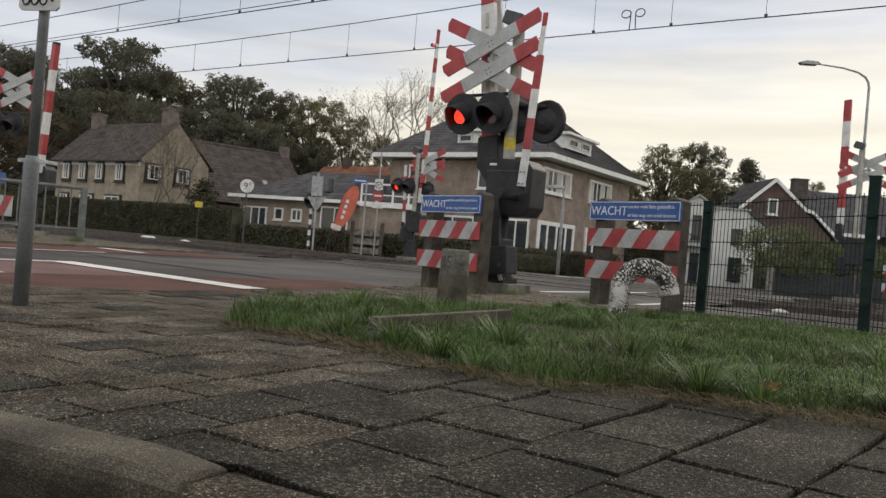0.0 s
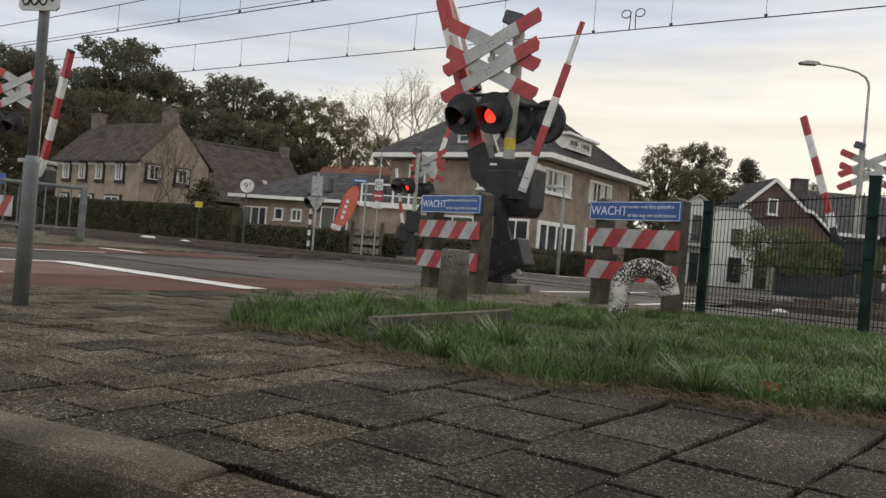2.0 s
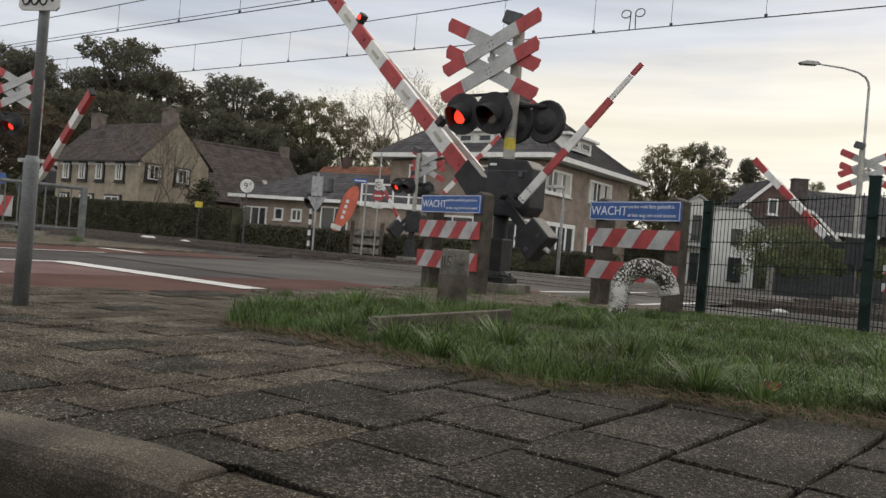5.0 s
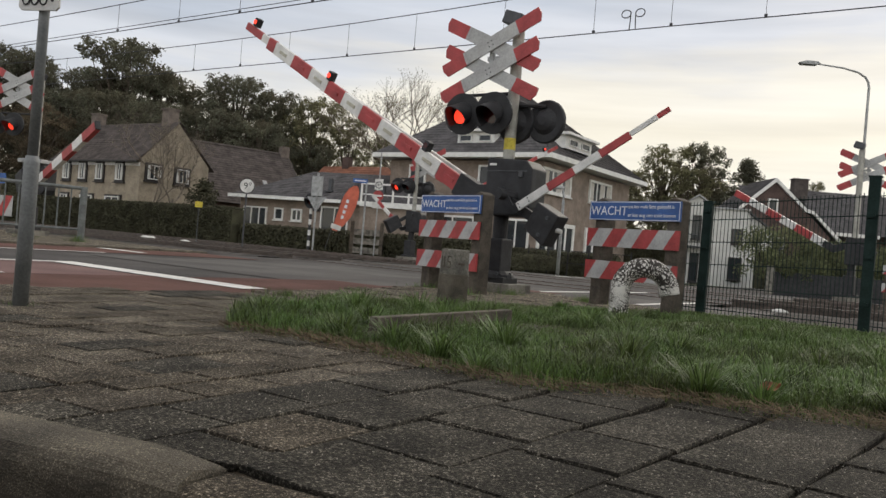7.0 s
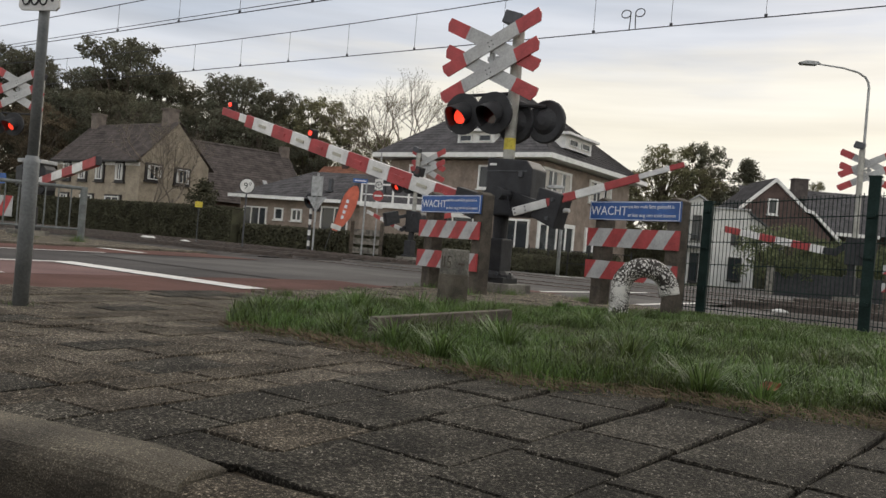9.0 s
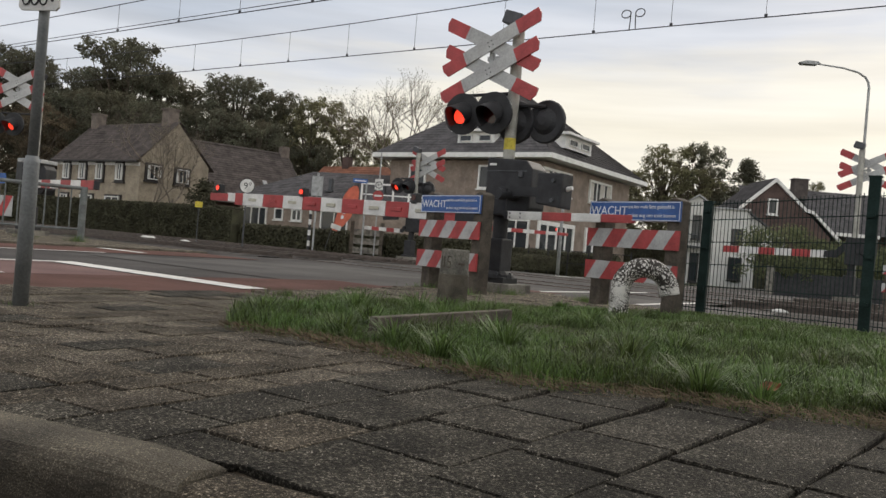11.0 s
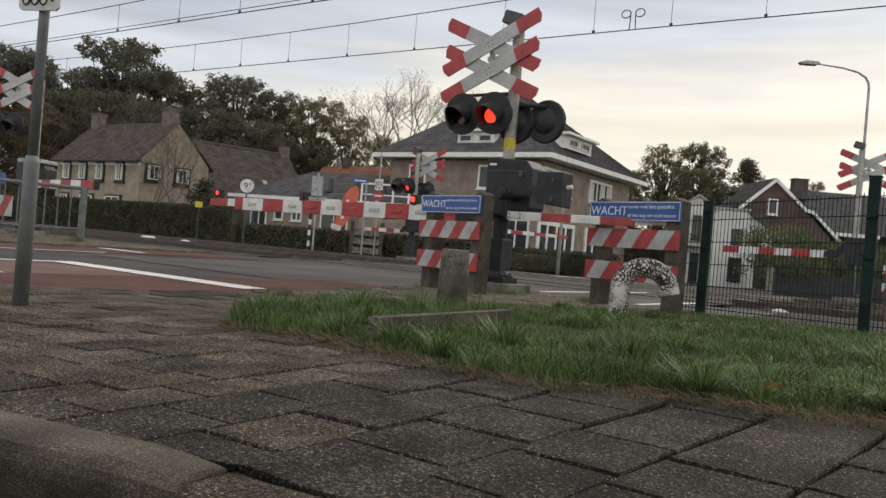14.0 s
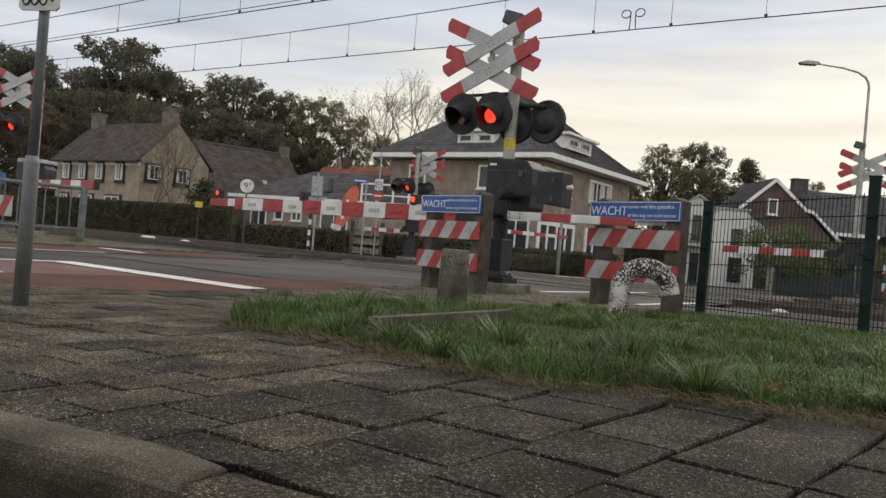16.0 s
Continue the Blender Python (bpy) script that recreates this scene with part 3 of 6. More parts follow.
def build_grass():
    base = Shape()
    n = len(GRASS)
    cx, cy = 1.6, 4.6
    rings = (1.0, 0.93, 0.6, 0.0)
    zs = (-0.02, 0.0, 0.004, 0.004)
    base.v = [(cx + (x - cx) * r, cy + (y - cy) * r, z) for r, z in zip(rings, zs) for x, y in GRASS]
    base.f = [(k * n + i, k * n + (i + 1) % n, (k + 1) * n + (i + 1) % n, (k + 1) * n + i) for k in range(3) for i in range(n)]
    tagged(part("verge", base, mat("turf_soil", (0.055, 0.048, 0.027), 0.95, 0, 0.5, 8, 90, 0.8)), "dark soil of the grass verge", "verge", "", "structure")
    sh = Shape()
    rng = random.Random(3)
    blades = 0
    while blades < 135000:
        # denser near the eye
        y = 2.0 + 6.0 * rng.random() ** 1.5
        x = rng.uniform(-1.2, 5.2)
        if x > 0.62 * y + 0.5 or not inside(x, y, GRASS):
            continue
        u, w = (x - 0.066) * 0.559 + (y - 4.355) * 0.829, (x - 0.066) * 0.829 - (y - 4.355) * 0.559
        if -0.35 < u < 0.7 and -0.03 < w < 0.30 and rng.random() < 0.8:
            continue
        trod = 0.42 if -0.25 < u < 0.85 and 0.0 < w < 0.85 else 1.0
        edge = rim(x, y)
        g = noise.noise((x * 1.6, y * 1.6, 3.0))
        if rng.random() < 0.10 - 0.25 * g:
            continue
        if edge < 0.14 and rng.random() < 0.85:
            continue
        h = rng.uniform(0.022, 0.072) * (1.0 + 1.3 * g) * min(1.0, 0.45 + edge * 1.6) * (1.0 if rng.random() > 0.05 else 1.7) * trod * (1.0 - 0.45 * min(1.0, max(0.0, (y - 4.9) / 1.0)))
        blade(sh, x, y, h, rng.uniform(0.2, 1.2) * h, rng.uniform(0, 6.283), rng.uniform(0.0010, 0.0024))
        blades += 1
    # longer arching tussocks
    done = 0
    while done < 95:
        y = 2.2 + 4.6 * rng.random() ** 1.4
        x = rng.uniform(-0.9, 3.6)
        if x > 0.6 * y + 0.2 or not inside(x, y, GRASS) or rim(x, y) < 0.12 or math.hypot(x - 0.42, y - 4.3) < 0.5:
            continue
        size = rng.uniform(0.055, 0.15) * (0.55 if y > 5.2 else 1.0)
        for _ in range(int(rng.uniform(60, 170))):
            a, r = rng.uniform(0, 6.283), abs(rng.gauss(0, 0.028))
            h = size * rng.uniform(0.5, 1.1)
            blade(sh, x + math.cos(a) * r, y + math.sin(a) * r, h, h * rng.uniform(0.5, 1.6), a + rng.gauss(0, 0.4), rng.uniform(0.0014, 0.0032))
        done += 1
    tagged(part("grass", sh, M_GRASS), "tufted green grass on the verge", "grass", "", "stuff")
    weeds = Shape()
    for wx, wy, k, hh in ((-1.06, 5.62, 120, 0.07), (-0.7, 6.9, 90, 0.05), (0.25, 7.7, 160, 0.09), (0.75, 8.4, 160, 0.09), (-0.15, 8.55, 120, 0.08), (1.5, 8.25, 140, 0.1), (-1.93, 3.72, 30, 0.03), (-6.62, 14.45, 260, 0.17), (-7.3, 14.0, 160, 0.12), (-8.0, 13.5, 160, 0.12)):
        for _ in range(k):
            a, r = rng.uniform(0, 6.283), rng.gauss(0, 0.05 if hh < 0.04 else 0.11)
            x, y, h = wx + math.cos(a) * r, wy + math.sin(a) * r, rng.uniform(0.3, 1.0) * hh
            dx, dy = rng.gauss(0, 0.4) * h, rng.gauss(0, 0.4) * h
            weeds.add([(x - 0.0015, y, -0.005), (x + 0.0015, y, -0.005), (x + dx, y + dy, h)], [(0, 1, 2)])
    tagged(part("weeds", weeds, M_GRASS), "small weeds growing from joints and round the posts", "weeds", "", "stuff")
    # dry stalks and litter at the edge
    sh = Shape()
    for i in range(2600):
        k = rng.randrange(0, 8)
        (x0, y0), (x1, y1) = GRASS[k], GRASS[k + 1]
        t = rng.random()
        x, y = x0 + (x1 - x0) * t + rng.gauss(0, 0.04), y0 + (y1 - y0) * t + rng.gauss(0.03, 0.05)
        a, ln, w = rng.uniform(0, 6.28), rng.uniform(0.03, 0.09), 0.0014
        dx, dy = math.cos(a) * ln, math.sin(a) * ln
        z = rng.uniform(0.004, 0.03)
        sh.add([(x, y, z), (x + w * 2, y + w, z + w), (x + dx + w, y + dy, z + rng.uniform(0, 0.03))], [(0, 1, 2)])
    tagged(part("dry_stalks", sh, mat("straw", (0.15, 0.11, 0.065), 0.9, 0, 0.6, 20, 60, 0, island=0.4)), "dry straw and stalks along the verge's edge", "straw", "", "stuff")
    # brown curled leaf
    sh = Shape()
    for i in range(5):
        u = i / 4
        w = 0.026 * math.sin(math.pi * (0.1 + 0.85 * u))
        sh.v += [(u * 0.09, -w, 0.03 + 0.022 * abs(u - 0.4)), (u * 0.09, 0, 0.022), (u * 0.09, w, 0.034)]
    sh.f = [(i * 3 + j, i * 3 + j + 1, i * 3 + j + 4, i * 3 + j + 3) for i in range(4) for j in range(2)]
    for x, y, r in ((1.08, 2.65, 20),):
        tagged(part("dead_leaf", sh, M_DEADLEAF, at=pose(x, y, 0.022, 24, -8, r)), "curled brown dead leaf on the verge", "leaf", "fallen leaves")


# ---- level crossing equipment ----
def stripes(shape_white, shape_red, x0, x1, n, y0, y1, z0, z1, slant, shift=0.0):
    """Slanted stripes filling a board from x0 to x1; even ones red."""
    step = (x1 - x0) / n
    for i in range(-3, n + 3):
        a, b = x0 + i * step + shift, x0 + (i + 1) * step + shift
        pts = [(a, z0), (b, z0), (b + slant, z1), (a + slant, z1)]
        out = []
        # clip to the board's ends
        for lim, keep in ((x0, 1), (x1, -1)):
            out = []
            for k in range(len(pts)):
                p, q = pts[k - 1], pts[k]
                pi, qi = (p[0] - lim) * keep >= 0, (q[0] - lim) * keep >= 0
                if pi != qi:
                    t = (lim - p[0]) / (q[0] - p[0])
                    out.append((lim, p[1] + (q[1] - p[1]) * t))
                if qi:
                    out.append(q)
            pts = out
            if not pts:
                break
        if len(pts) >= 3:
            (shape_red if i % 2 == 0 else shape_white).prism(pts, y0, y1)


def cross_boards(parent, z, spread, half, width, y, back=False):
    """Two St Andrew's crosses, one above the other."""
    tilt = 25.0
    for dz in (spread / 2, -spread / 2):
        for sgn in (1, -1):
            m = pose(0, y + (0.0 if sgn > 0 else 0.022), z + dz, 0, -tilt * sgn, 0)
            w2, p = width / 2, width * 0.32
            red = half * 0.42
            mid = part("cross_board", Shape().prism([(-half + red, -w2), (half - red, -w2), (half - red, w2), (-half + red, w2)], -0.01, 0.01), M_GREYBOARD, parent, "white board of the crossing sign", at=m)
            for e in (1, -1):
                pts = [((half - red) * e, -w2), ((half + p * 0.2) * e, -w2), ((half + p) * e, 0.0), ((half + p * 0.8) * e, w2), ((half - red) * e, w2)]
                part("red_end", Shape().prism(pts, -0.01, 0.01), M_RED, mid, "red board end")
            for bx, bz in ((-0.025, 0.025), (0.025, 0.025), (-0.025, -0.025), (0.025, -0.025)):
                part("bolt", Shape().tube([(bx, -0.016, bz), (bx, -0.008, bz)], 0.008, 6), M_DARKGREY, mid)


GLOWS = []


def signal_lamp(parent, m, r=0.2, phase=None):
    """Round black target board with a hooded red lens; the lit lens slides out of the housing as it flashes."""
    n = 28
    sh = Shape()
    sh.tube([(0, 0.0, 0), (0, 0.03, 0), (0, 0.045, 0)], [r, r, r * 0.94], n)
    sh.tube([(0, 0.045, 0), (0, 0.09, 0), (0, 0.11, 0)], [r * 0.62, r * 0.45, r * 0.2], 18)
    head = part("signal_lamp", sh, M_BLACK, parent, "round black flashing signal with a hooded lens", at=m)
    vis = Shape()
    k = 18
    for j in range(k + 1):
        ang = radians(-55 + 290 * j / k)
        ln = 0.13 + 0.15 * max(0.0, math.sin(ang))
        for rr in (r * 0.56, r * 0.53):
            vis.v += [(math.cos(ang) * rr, 0.0, math.sin(ang) * rr), (math.cos(ang) * rr * 0.92, -ln, math.sin(ang) * rr * 0.92 - 0.065)]
    for j in range(k):
        q, p = j * 4, j * 4 + 4
        vis.f += [(q, q + 1, p + 1, p), (q + 2, p + 2, p + 3, q + 3), (q + 1, q + 3, p + 3, p + 1)]
    part("hood", vis, M_BLACK, head)
    part("dark_lens", Shape().tube([(0, -0.012, 0), (0, -0.002, 0)], r * 0.5, 22), M_LENS_OFF, head, "dark red glass lens")
    if phase is not None:
        g = part("lit_lens", Shape().tube([(-0.012, -0.005, -0.028), (-0.012, 0.005, -0.028)], [r * 0.33, r * 0.36], 22), M_GLOW, head, "glowing red lens")
        GLOWS.append((g, phase, pose(0, -0.02, 0), pose(0, 0.028, 0)))
    return head


def boom(parent, length, root, height, segments, offset, lamps=(), rail=False, thick=0.05, tip=0.7, counter=None, first_red=True, name="boom", face=-1, marks=None, nose=()):
    """A striped arm that turns on its pivot at the origin; x runs along it and it lies level at rest."""
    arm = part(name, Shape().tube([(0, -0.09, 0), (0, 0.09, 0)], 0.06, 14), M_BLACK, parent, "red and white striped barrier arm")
    marks = marks or [root + (length - root) * i / segments for i in range(segments + 1)]
    segments, root, length = len(marks) - 1, marks[0], marks[-1]
    for i in range(segments):
        a, b = marks[i], marks[i + 1]
        ha = height * (1 + (tip - 1) * (i + 0.5) / segments)
        red = (i % 2 == 0) == first_red
        part("stripe", Shape().box(((a + b) / 2, 0, -offset), (b - a - 0.004, thick, ha)), M_RED if red else M_WHITE, arm, "red stripe" if red else "white stripe", bevel=0.006)
        if i == 0 and not rail:
            for bx in (0.03, 0.15):
                part("arm_bolt", Shape().tube([(a + bx, -thick / 2 - 0.008, -offset + 0.02), (a + bx, -thick / 2, -offset + 0.02)], 0.009, 6), M_DARKGREY, arm)
                part("arm_bolt", Shape().tube([(a + bx, -thick / 2 - 0.008, -offset - 0.02), (a + bx, -thick / 2, -offset - 0.02)], 0.009, 6), M_DARKGREY, arm)
        if rail:
            if b - a > 0.3:
                part("reflector", Shape().box(((a + b) / 2, face * (thick / 2 + 0.006), -offset), (0.17, 0.014, 0.045)), M_RED if red else M_REFLECT, arm, "small reflector plate", bevel=0.005)
    if rail:
        xe = root + (length - root) * 0.62
        part("rear_board", Shape().prism([(root, -face * 0.30), (root, -face * 0.26), (xe, -face * 0.03), (xe, -face * 0.07)], -offset - height * 0.42, -offset + height * 0.42, "z"), M_WHITE, arm, "white rear board of the arm")
        part("spreader", Shape().box((root + 0.05, -face * 0.14, -offset), (0.06, 0.28, 0.12)), M_DARKGREY, arm)
        part("bracket", Shape().prism([(0.06, 0.10), (-0.05, 0.02), (-0.02, -0.13), (root * 0.55, -offset - height * 0.75), (root + 0.05, -offset - height * 0.62), (root + 0.05, -offset + height * 0.75), (root * 0.6, -offset + height * 0.8)], -0.07, 0.07), M_BLACK, arm, "black cast arm bracket", bevel=0.012)
    else:
        part("bracket", Shape().prism([(0.05, 0.07), (-0.05, 0.03), (-0.03, -0.06), (root * 0.4, -offset - height * 0.4), (root + 0.03, -offset - height * 0.4), (root + 0.03, -offset + height * 0.4), (root * 0.5, -offset + height * 0.6)], 0.03, 0.06), M_BLACK, arm, "black arm bracket")
    for k, (a, b) in enumerate(zip(nose, nose[1:])):
        part("nose", Shape().box(((a + b) / 2, 0, -offset + height * 0.08), (b - a - 0.003, thick * 0.8, height * tip * 0.64)), M_RED if k % 2 else M_WHITE, arm, "red stripe" if k % 2 else "white stripe", bevel=0.005)
    for k, x in enumerate(lamps):
        lp = part("arm_lamp", Shape().box((x, 0, -offset + height * 0.5 + 0.05), (0.09, 0.1, 0.13)), M_BLACK, arm, "small red warning lamp on the arm", bevel=0.015)
        zl = -offset + height * 0.5 + 0.055
        part("dark_lens", Shape().tube([(x, face * 0.055, zl), (x, face * 0.048, zl)], 0.036, 12), M_LENS_OFF, lp, "dark red glass lens")
        lens = part("arm_lens", Shape().tube([(x, face * 0.065, zl), (x, face * 0.052, zl)], 0.033, 12), M_GLOW, lp, "glowing red lens")
        if rail and k:
            GLOWS.append((lens, "LR"[k - 1], pose(0, 0, 0), pose(0, -face * 0.03, 0)))
    if counter:
        dx, dz, w, h, dep, cy = counter
        part("counterweight", Shape().prism([(dx - w / 2, dz - h / 2), (dx + w / 2, dz - h / 2 + 0.04), (dx + w / 2, dz + h / 2), (dx - w / 2, dz + h / 2)], cy - dep / 2, cy + dep / 2), M_BLACK, arm, "black counterweight box", bevel=0.018)
        if rail:
            for bz in (-0.1, 0.1):
                part("weight_bolt", Shape().tube([(dx - 0.05, cy + dep / 2, dz + bz), (dx - 0.05, cy + dep / 2 + 0.02, dz + bz)], 0.022, 6), M_DARKGREY, arm)
            part("stop_buffer", Shape().tube([(dx - w / 2 - 0.06, cy, dz + 0.04), (dx - w / 2 + 0.02, cy, dz + 0.02)], [0.022, 0.028], 8), M_WHITE, arm, "white end buffer")
        part("counter_arm", Shape().box((dx / 2, cy, dz / 2), (abs(dx), 0.05, 0.1)), M_BLACK, arm)
    return arm


BOOMS = []


def mast(label, x, y, turn=YAW, grey=M_POLE_GREY, top=2.95, plinth=True, lamps=True, detail=True, cross_x=-0.24, cross_y=-0.12, signal_z=1.97, cross_z=2.60, phases=("L", "R"), back=True, lamp_x=0.0):
    t = thing("crossing_signal", label, "railway signal", pose(x, y, 0, 0, 0, turn), "level crossing masts")
    if plinth:
        part("plinth", Shape().box((0.0, 0.0, 0.03), (0.62, 0.5, 0.14)), M_CONC, t, "concrete plinth", bevel=0.015)
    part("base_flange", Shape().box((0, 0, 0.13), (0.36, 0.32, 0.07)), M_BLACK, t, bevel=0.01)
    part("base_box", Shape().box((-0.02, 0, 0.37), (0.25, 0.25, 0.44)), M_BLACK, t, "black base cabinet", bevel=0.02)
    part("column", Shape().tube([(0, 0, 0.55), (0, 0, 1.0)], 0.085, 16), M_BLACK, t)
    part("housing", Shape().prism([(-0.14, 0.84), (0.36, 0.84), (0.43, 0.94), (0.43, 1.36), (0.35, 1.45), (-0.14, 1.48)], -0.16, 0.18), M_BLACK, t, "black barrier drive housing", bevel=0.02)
    part("pole", Shape().tube([(0.03, 0, 1.4), (0.03, 0, top)], 0.065, 18), grey, t, "grey mast pole", smooth=False)
    if detail:
        part("label_plate", Shape().tube([(0.03, 0, 1.58), (0.03, 0, 1.71)], 0.0665, 18), M_YELLOW, t, "yellow label wrapped round the pole")
        part("maker_plate", Shape().box((-0.06, -0.165, 1.40), (0.08, 0.012, 0.025)), M_WHITE, t)
        part("cable_tube", Shape().tube([(-0.13, 0.02, 0.5), (-0.14, -0.02, 0.75), (-0.1, 0.0, 0.95)], 0.022, 8), M_BLACK, t)
        part("lid_seam", Shape().box((0.12, -0.163, 1.33), (0.5, 0.006, 0.012)), M_DARKGREY, t)
        part("latch", Shape().box((0.3, -0.17, 1.30), (0.05, 0.02, 0.07)), M_DARKGREY, t, bevel=0.005)
        part("foot_collar", Shape().tube([(0, 0, 0.15), (0, 0, 0.19), (0, 0, 0.23)], [0.20, 0.19, 0.15], 16), M_BLACK, t)
        for ang in range(0, 360, 60):
            part("foot_bolt", Shape().tube([(0.175 * math.cos(radians(ang)), 0.175 * math.sin(radians(ang)), 0.16), (0.175 * math.cos(radians(ang)), 0.175 * math.sin(radians(ang)), 0.22)], 0.016, 6), M_DARKGREY, t)
        for bx in (-0.12, 0.12):
            part("flange_bolt", Shape().tube([(bx, -0.13, 0.15), (bx, -0.13, 0.2)], 0.018, 6), M_BLACK, t)
    # sounder on top
    part("sounder", Shape().prism([(-0.16, -0.02), (0.06, -0.09), (0.1, 0.05), (-0.11, 0.12)], -0.09, 0.09), M_DARKGREY, t, "dark grey sounder box", at=pose(0.0, 0, top + 0.08), bevel=0.012)
    part("sounder_neck", Shape().tube([(0.03, 0, top - 0.03), (0.03, 0, top + 0.06)], 0.045, 12), M_DARKGREY, t)
    part("cross_bracket", Shape().box((cross_x / 2, cross_y + 0.05, cross_z), (abs(cross_x) + 0.12, 0.04, 0.05)), M_GALV, t)
    holder = part("cross_mount", Shape().box((0, 0.035, 0), (0.06, 0.03, 0.42)), M_GALV, t, at=pose(cross_x, cross_y, cross_z))
    cross_boards(holder, 0, 0.31, 0.63, 0.155, -0.02)
    if lamps:
        part("signal_bar", Shape().tube([(-0.56 + lamp_x, -0.02, signal_z + 0.24), (0.06, -0.02, signal_z + 0.24)], 0.02, 8), M_BLACK, t)
        for lx, ph in ((-0.53 + lamp_x, phases[0]), (-0.12 + lamp_x, phases[1])):
            signal_lamp(t, pose(lx, -0.17, signal_z, 4, 0, 2), 0.235, ph)
            part("lamp_hanger", Shape().tube([(lx, -0.05, signal_z + 0.24), (lx, -0.1, signal_z + 0.1)], 0.018, 6), M_BLACK, t)
        for lx in ((0.02, 0.40) if back else ()):
            signal_lamp(t, pose(lx, 0.14, signal_z - 0.06, 0, 0, 176), 0.24, None)
            part("lamp_hanger", Shape().tube([(0.05, 0.04, signal_z + 0.12), (lx, 0.08, signal_z + 0.1)], 0.022, 6), M_BLACK, t)
    return t


def rows_for(p, az, angles):
    return [(t, pose(p[0], p[1], p[2], 0, -a, az)) for t, a in angles]


# angle of the arms above level, second by second
FALLING = [(0.0, 86), (0.55, 86), (1.0, 82.3), (1.5, 77), (2.0, 73.1), (2.5, 69.3), (3.0, 65.4), (3.5, 61.4), (4.0, 57.3), (6.5, 37.5), (7.0, 33.3), (7.5, 29.1), (8.0, 24.8), (9.0, 16.7), (10.0, 8.6), (10.8, 2.6), (11.2, 0.2), (11.4, 0.0), (16.0, 0.0)]


def scaled(profile, k=1.0, start=86.0, lag=0.0):
    return [(t, a * k * start / 86.0 if a < 86 else start) for t, a in profile]


def build_crossing():
    # the mast at the pavement: long arm over the road, short arm over the path
    m1 = mast("black and grey crossing mast with double cross and flashing lamps", 0.62, 8.93)
    main = boom(m1, 4.962, 0.63, 0.195, 11, 0.247, lamps=(5.38, 3.43, 1.36), rail=True, thick=0.06, tip=0.90, counter=(-0.75, 0.03, 0.30, 0.36, 0.22, 0.26), face=1,
                marks=[0.63, 1.04, 1.44, 1.835, 2.225, 2.63, 3.04, 3.42, 3.84, 4.29, 4.767, 4.962], nose=(4.962, 5.145, 5.6))
    BOOMS.append((main, (0.067, 0.0, 1.086), 140.65 - YAW, [(0.0, 83.6), (0.55, 83.6), (1.0, 78.7), (1.5, 73.1), (2.0, 68.3), (2.5, 63.7), (3.0, 59.3), (3.5, 54.8), (4.0, 50.7), (6.5, 32.0), (7.0, 28.3), (7.5, 24.7), (8.0, 21.1), (9.0, 14.5), (10.0, 7.3), (10.8, 1.8), (11.2, 0.2), (11.4, 0.0), (16.0, 0.0)]))
    part("axle", Shape().tube([(0.24, -0.16, 1.05), (0.24, -0.47, 1.05)], 0.05, 12), M_BLACK, m1)
    path = boom(m1, 1.47, 0.1, 0.088, 4, 0.222, thick=0.03, tip=0.9, first_red=False, marks=[0.1, 0.49, 0.81, 1.12, 1.47], nose=(1.47, 1.77, 1.91))
    BOOMS.append((path, (0.24, -0.45, 1.05), -31.2 - YAW, FALLING))
    # across the road, near side
    m2 = mast("crossing mast with double cross behind the railings", -8.57, 16.5, turn=-12.0, top=3.2, cross_x=-0.43, signal_z=2.24, lamp_x=-0.30, cross_z=2.96, phases=(None, "M"), detail=False, back=False)
    cyc = boom(m2, 2.70, 0.05, 0.165, 6, 0.2, thick=0.1, tip=1.05, counter=(-0.5, 0.05, 0.34, 0.42, 0.25, 0.0), face=1, first_red=False, marks=[0.05, 0.42, 0.837, 1.289, 1.725, 2.145, 2.66])
    part("end_cap", Shape().box((2.685, 0, -0.2), (0.045, 0.1, 0.165)), M_BLACK, cyc, "dark end cap", bevel=0.008)
    part("lid", Shape().box((0.1, 0.0, 1.51), (0.56, 0.5, 0.08)), M_GALV, m2, "pale grey housing lid", bevel=0.015)
    BOOMS.append((cyc, (0.09, -0.03, 1.254), -40.56 + 12.0, [(0.0, 84), (0.55, 84), (1.0, 79.5), (2.0, 68.6), (3.0, 58.2), (4.0, 48.3), (6.5, 27.7), (8.0, 16.7), (9.0, 9.6), (10.0, 2.6), (10.4, 0.0), (16.0, 0.0)]))
    # beyond the tracks
    m3 = mast("far crossing mast with flashing lamps and striped arms", -0.98, 23.8, turn=YAW, top=3.2, cross_x=0.32, cross_y=0.12, signal_z=2.2, cross_z=2.85, detail=False)
    far = boom(m3, 5.6, 0.4, 0.16, 12, 0.2, lamps=(5.1,), thick=0.05, tip=0.6, counter=(-0.6, 0.0, 0.42, 0.4, 0.25, 0.2), first_red=False)
    BOOMS.append((far, (0.06, -0.1, 1.34), 26.5 - YAW, [(t, a * (1.0 if a > 60 else 0.82 + 0.18 * a / 60) + max(0.0, (a - 62) * 0.1)) for t, a in FALLING]))
    far_path = boom(m3, 1.9, 0.15, 0.12, 5, 0.1, thick=0.03, tip=0.9, first_red=False)
    BOOMS.append((far_path, (-0.15, -0.1, 0.95), 135.4 - YAW, FALLING))
    m4 = mast("far crossing mast beside the garden hedge", 9.45, 18.5, turn=YAW, top=3.52, cross_x=0.17, cross_y=0.12, cross_z=3.06, lamps=False, detail=False)
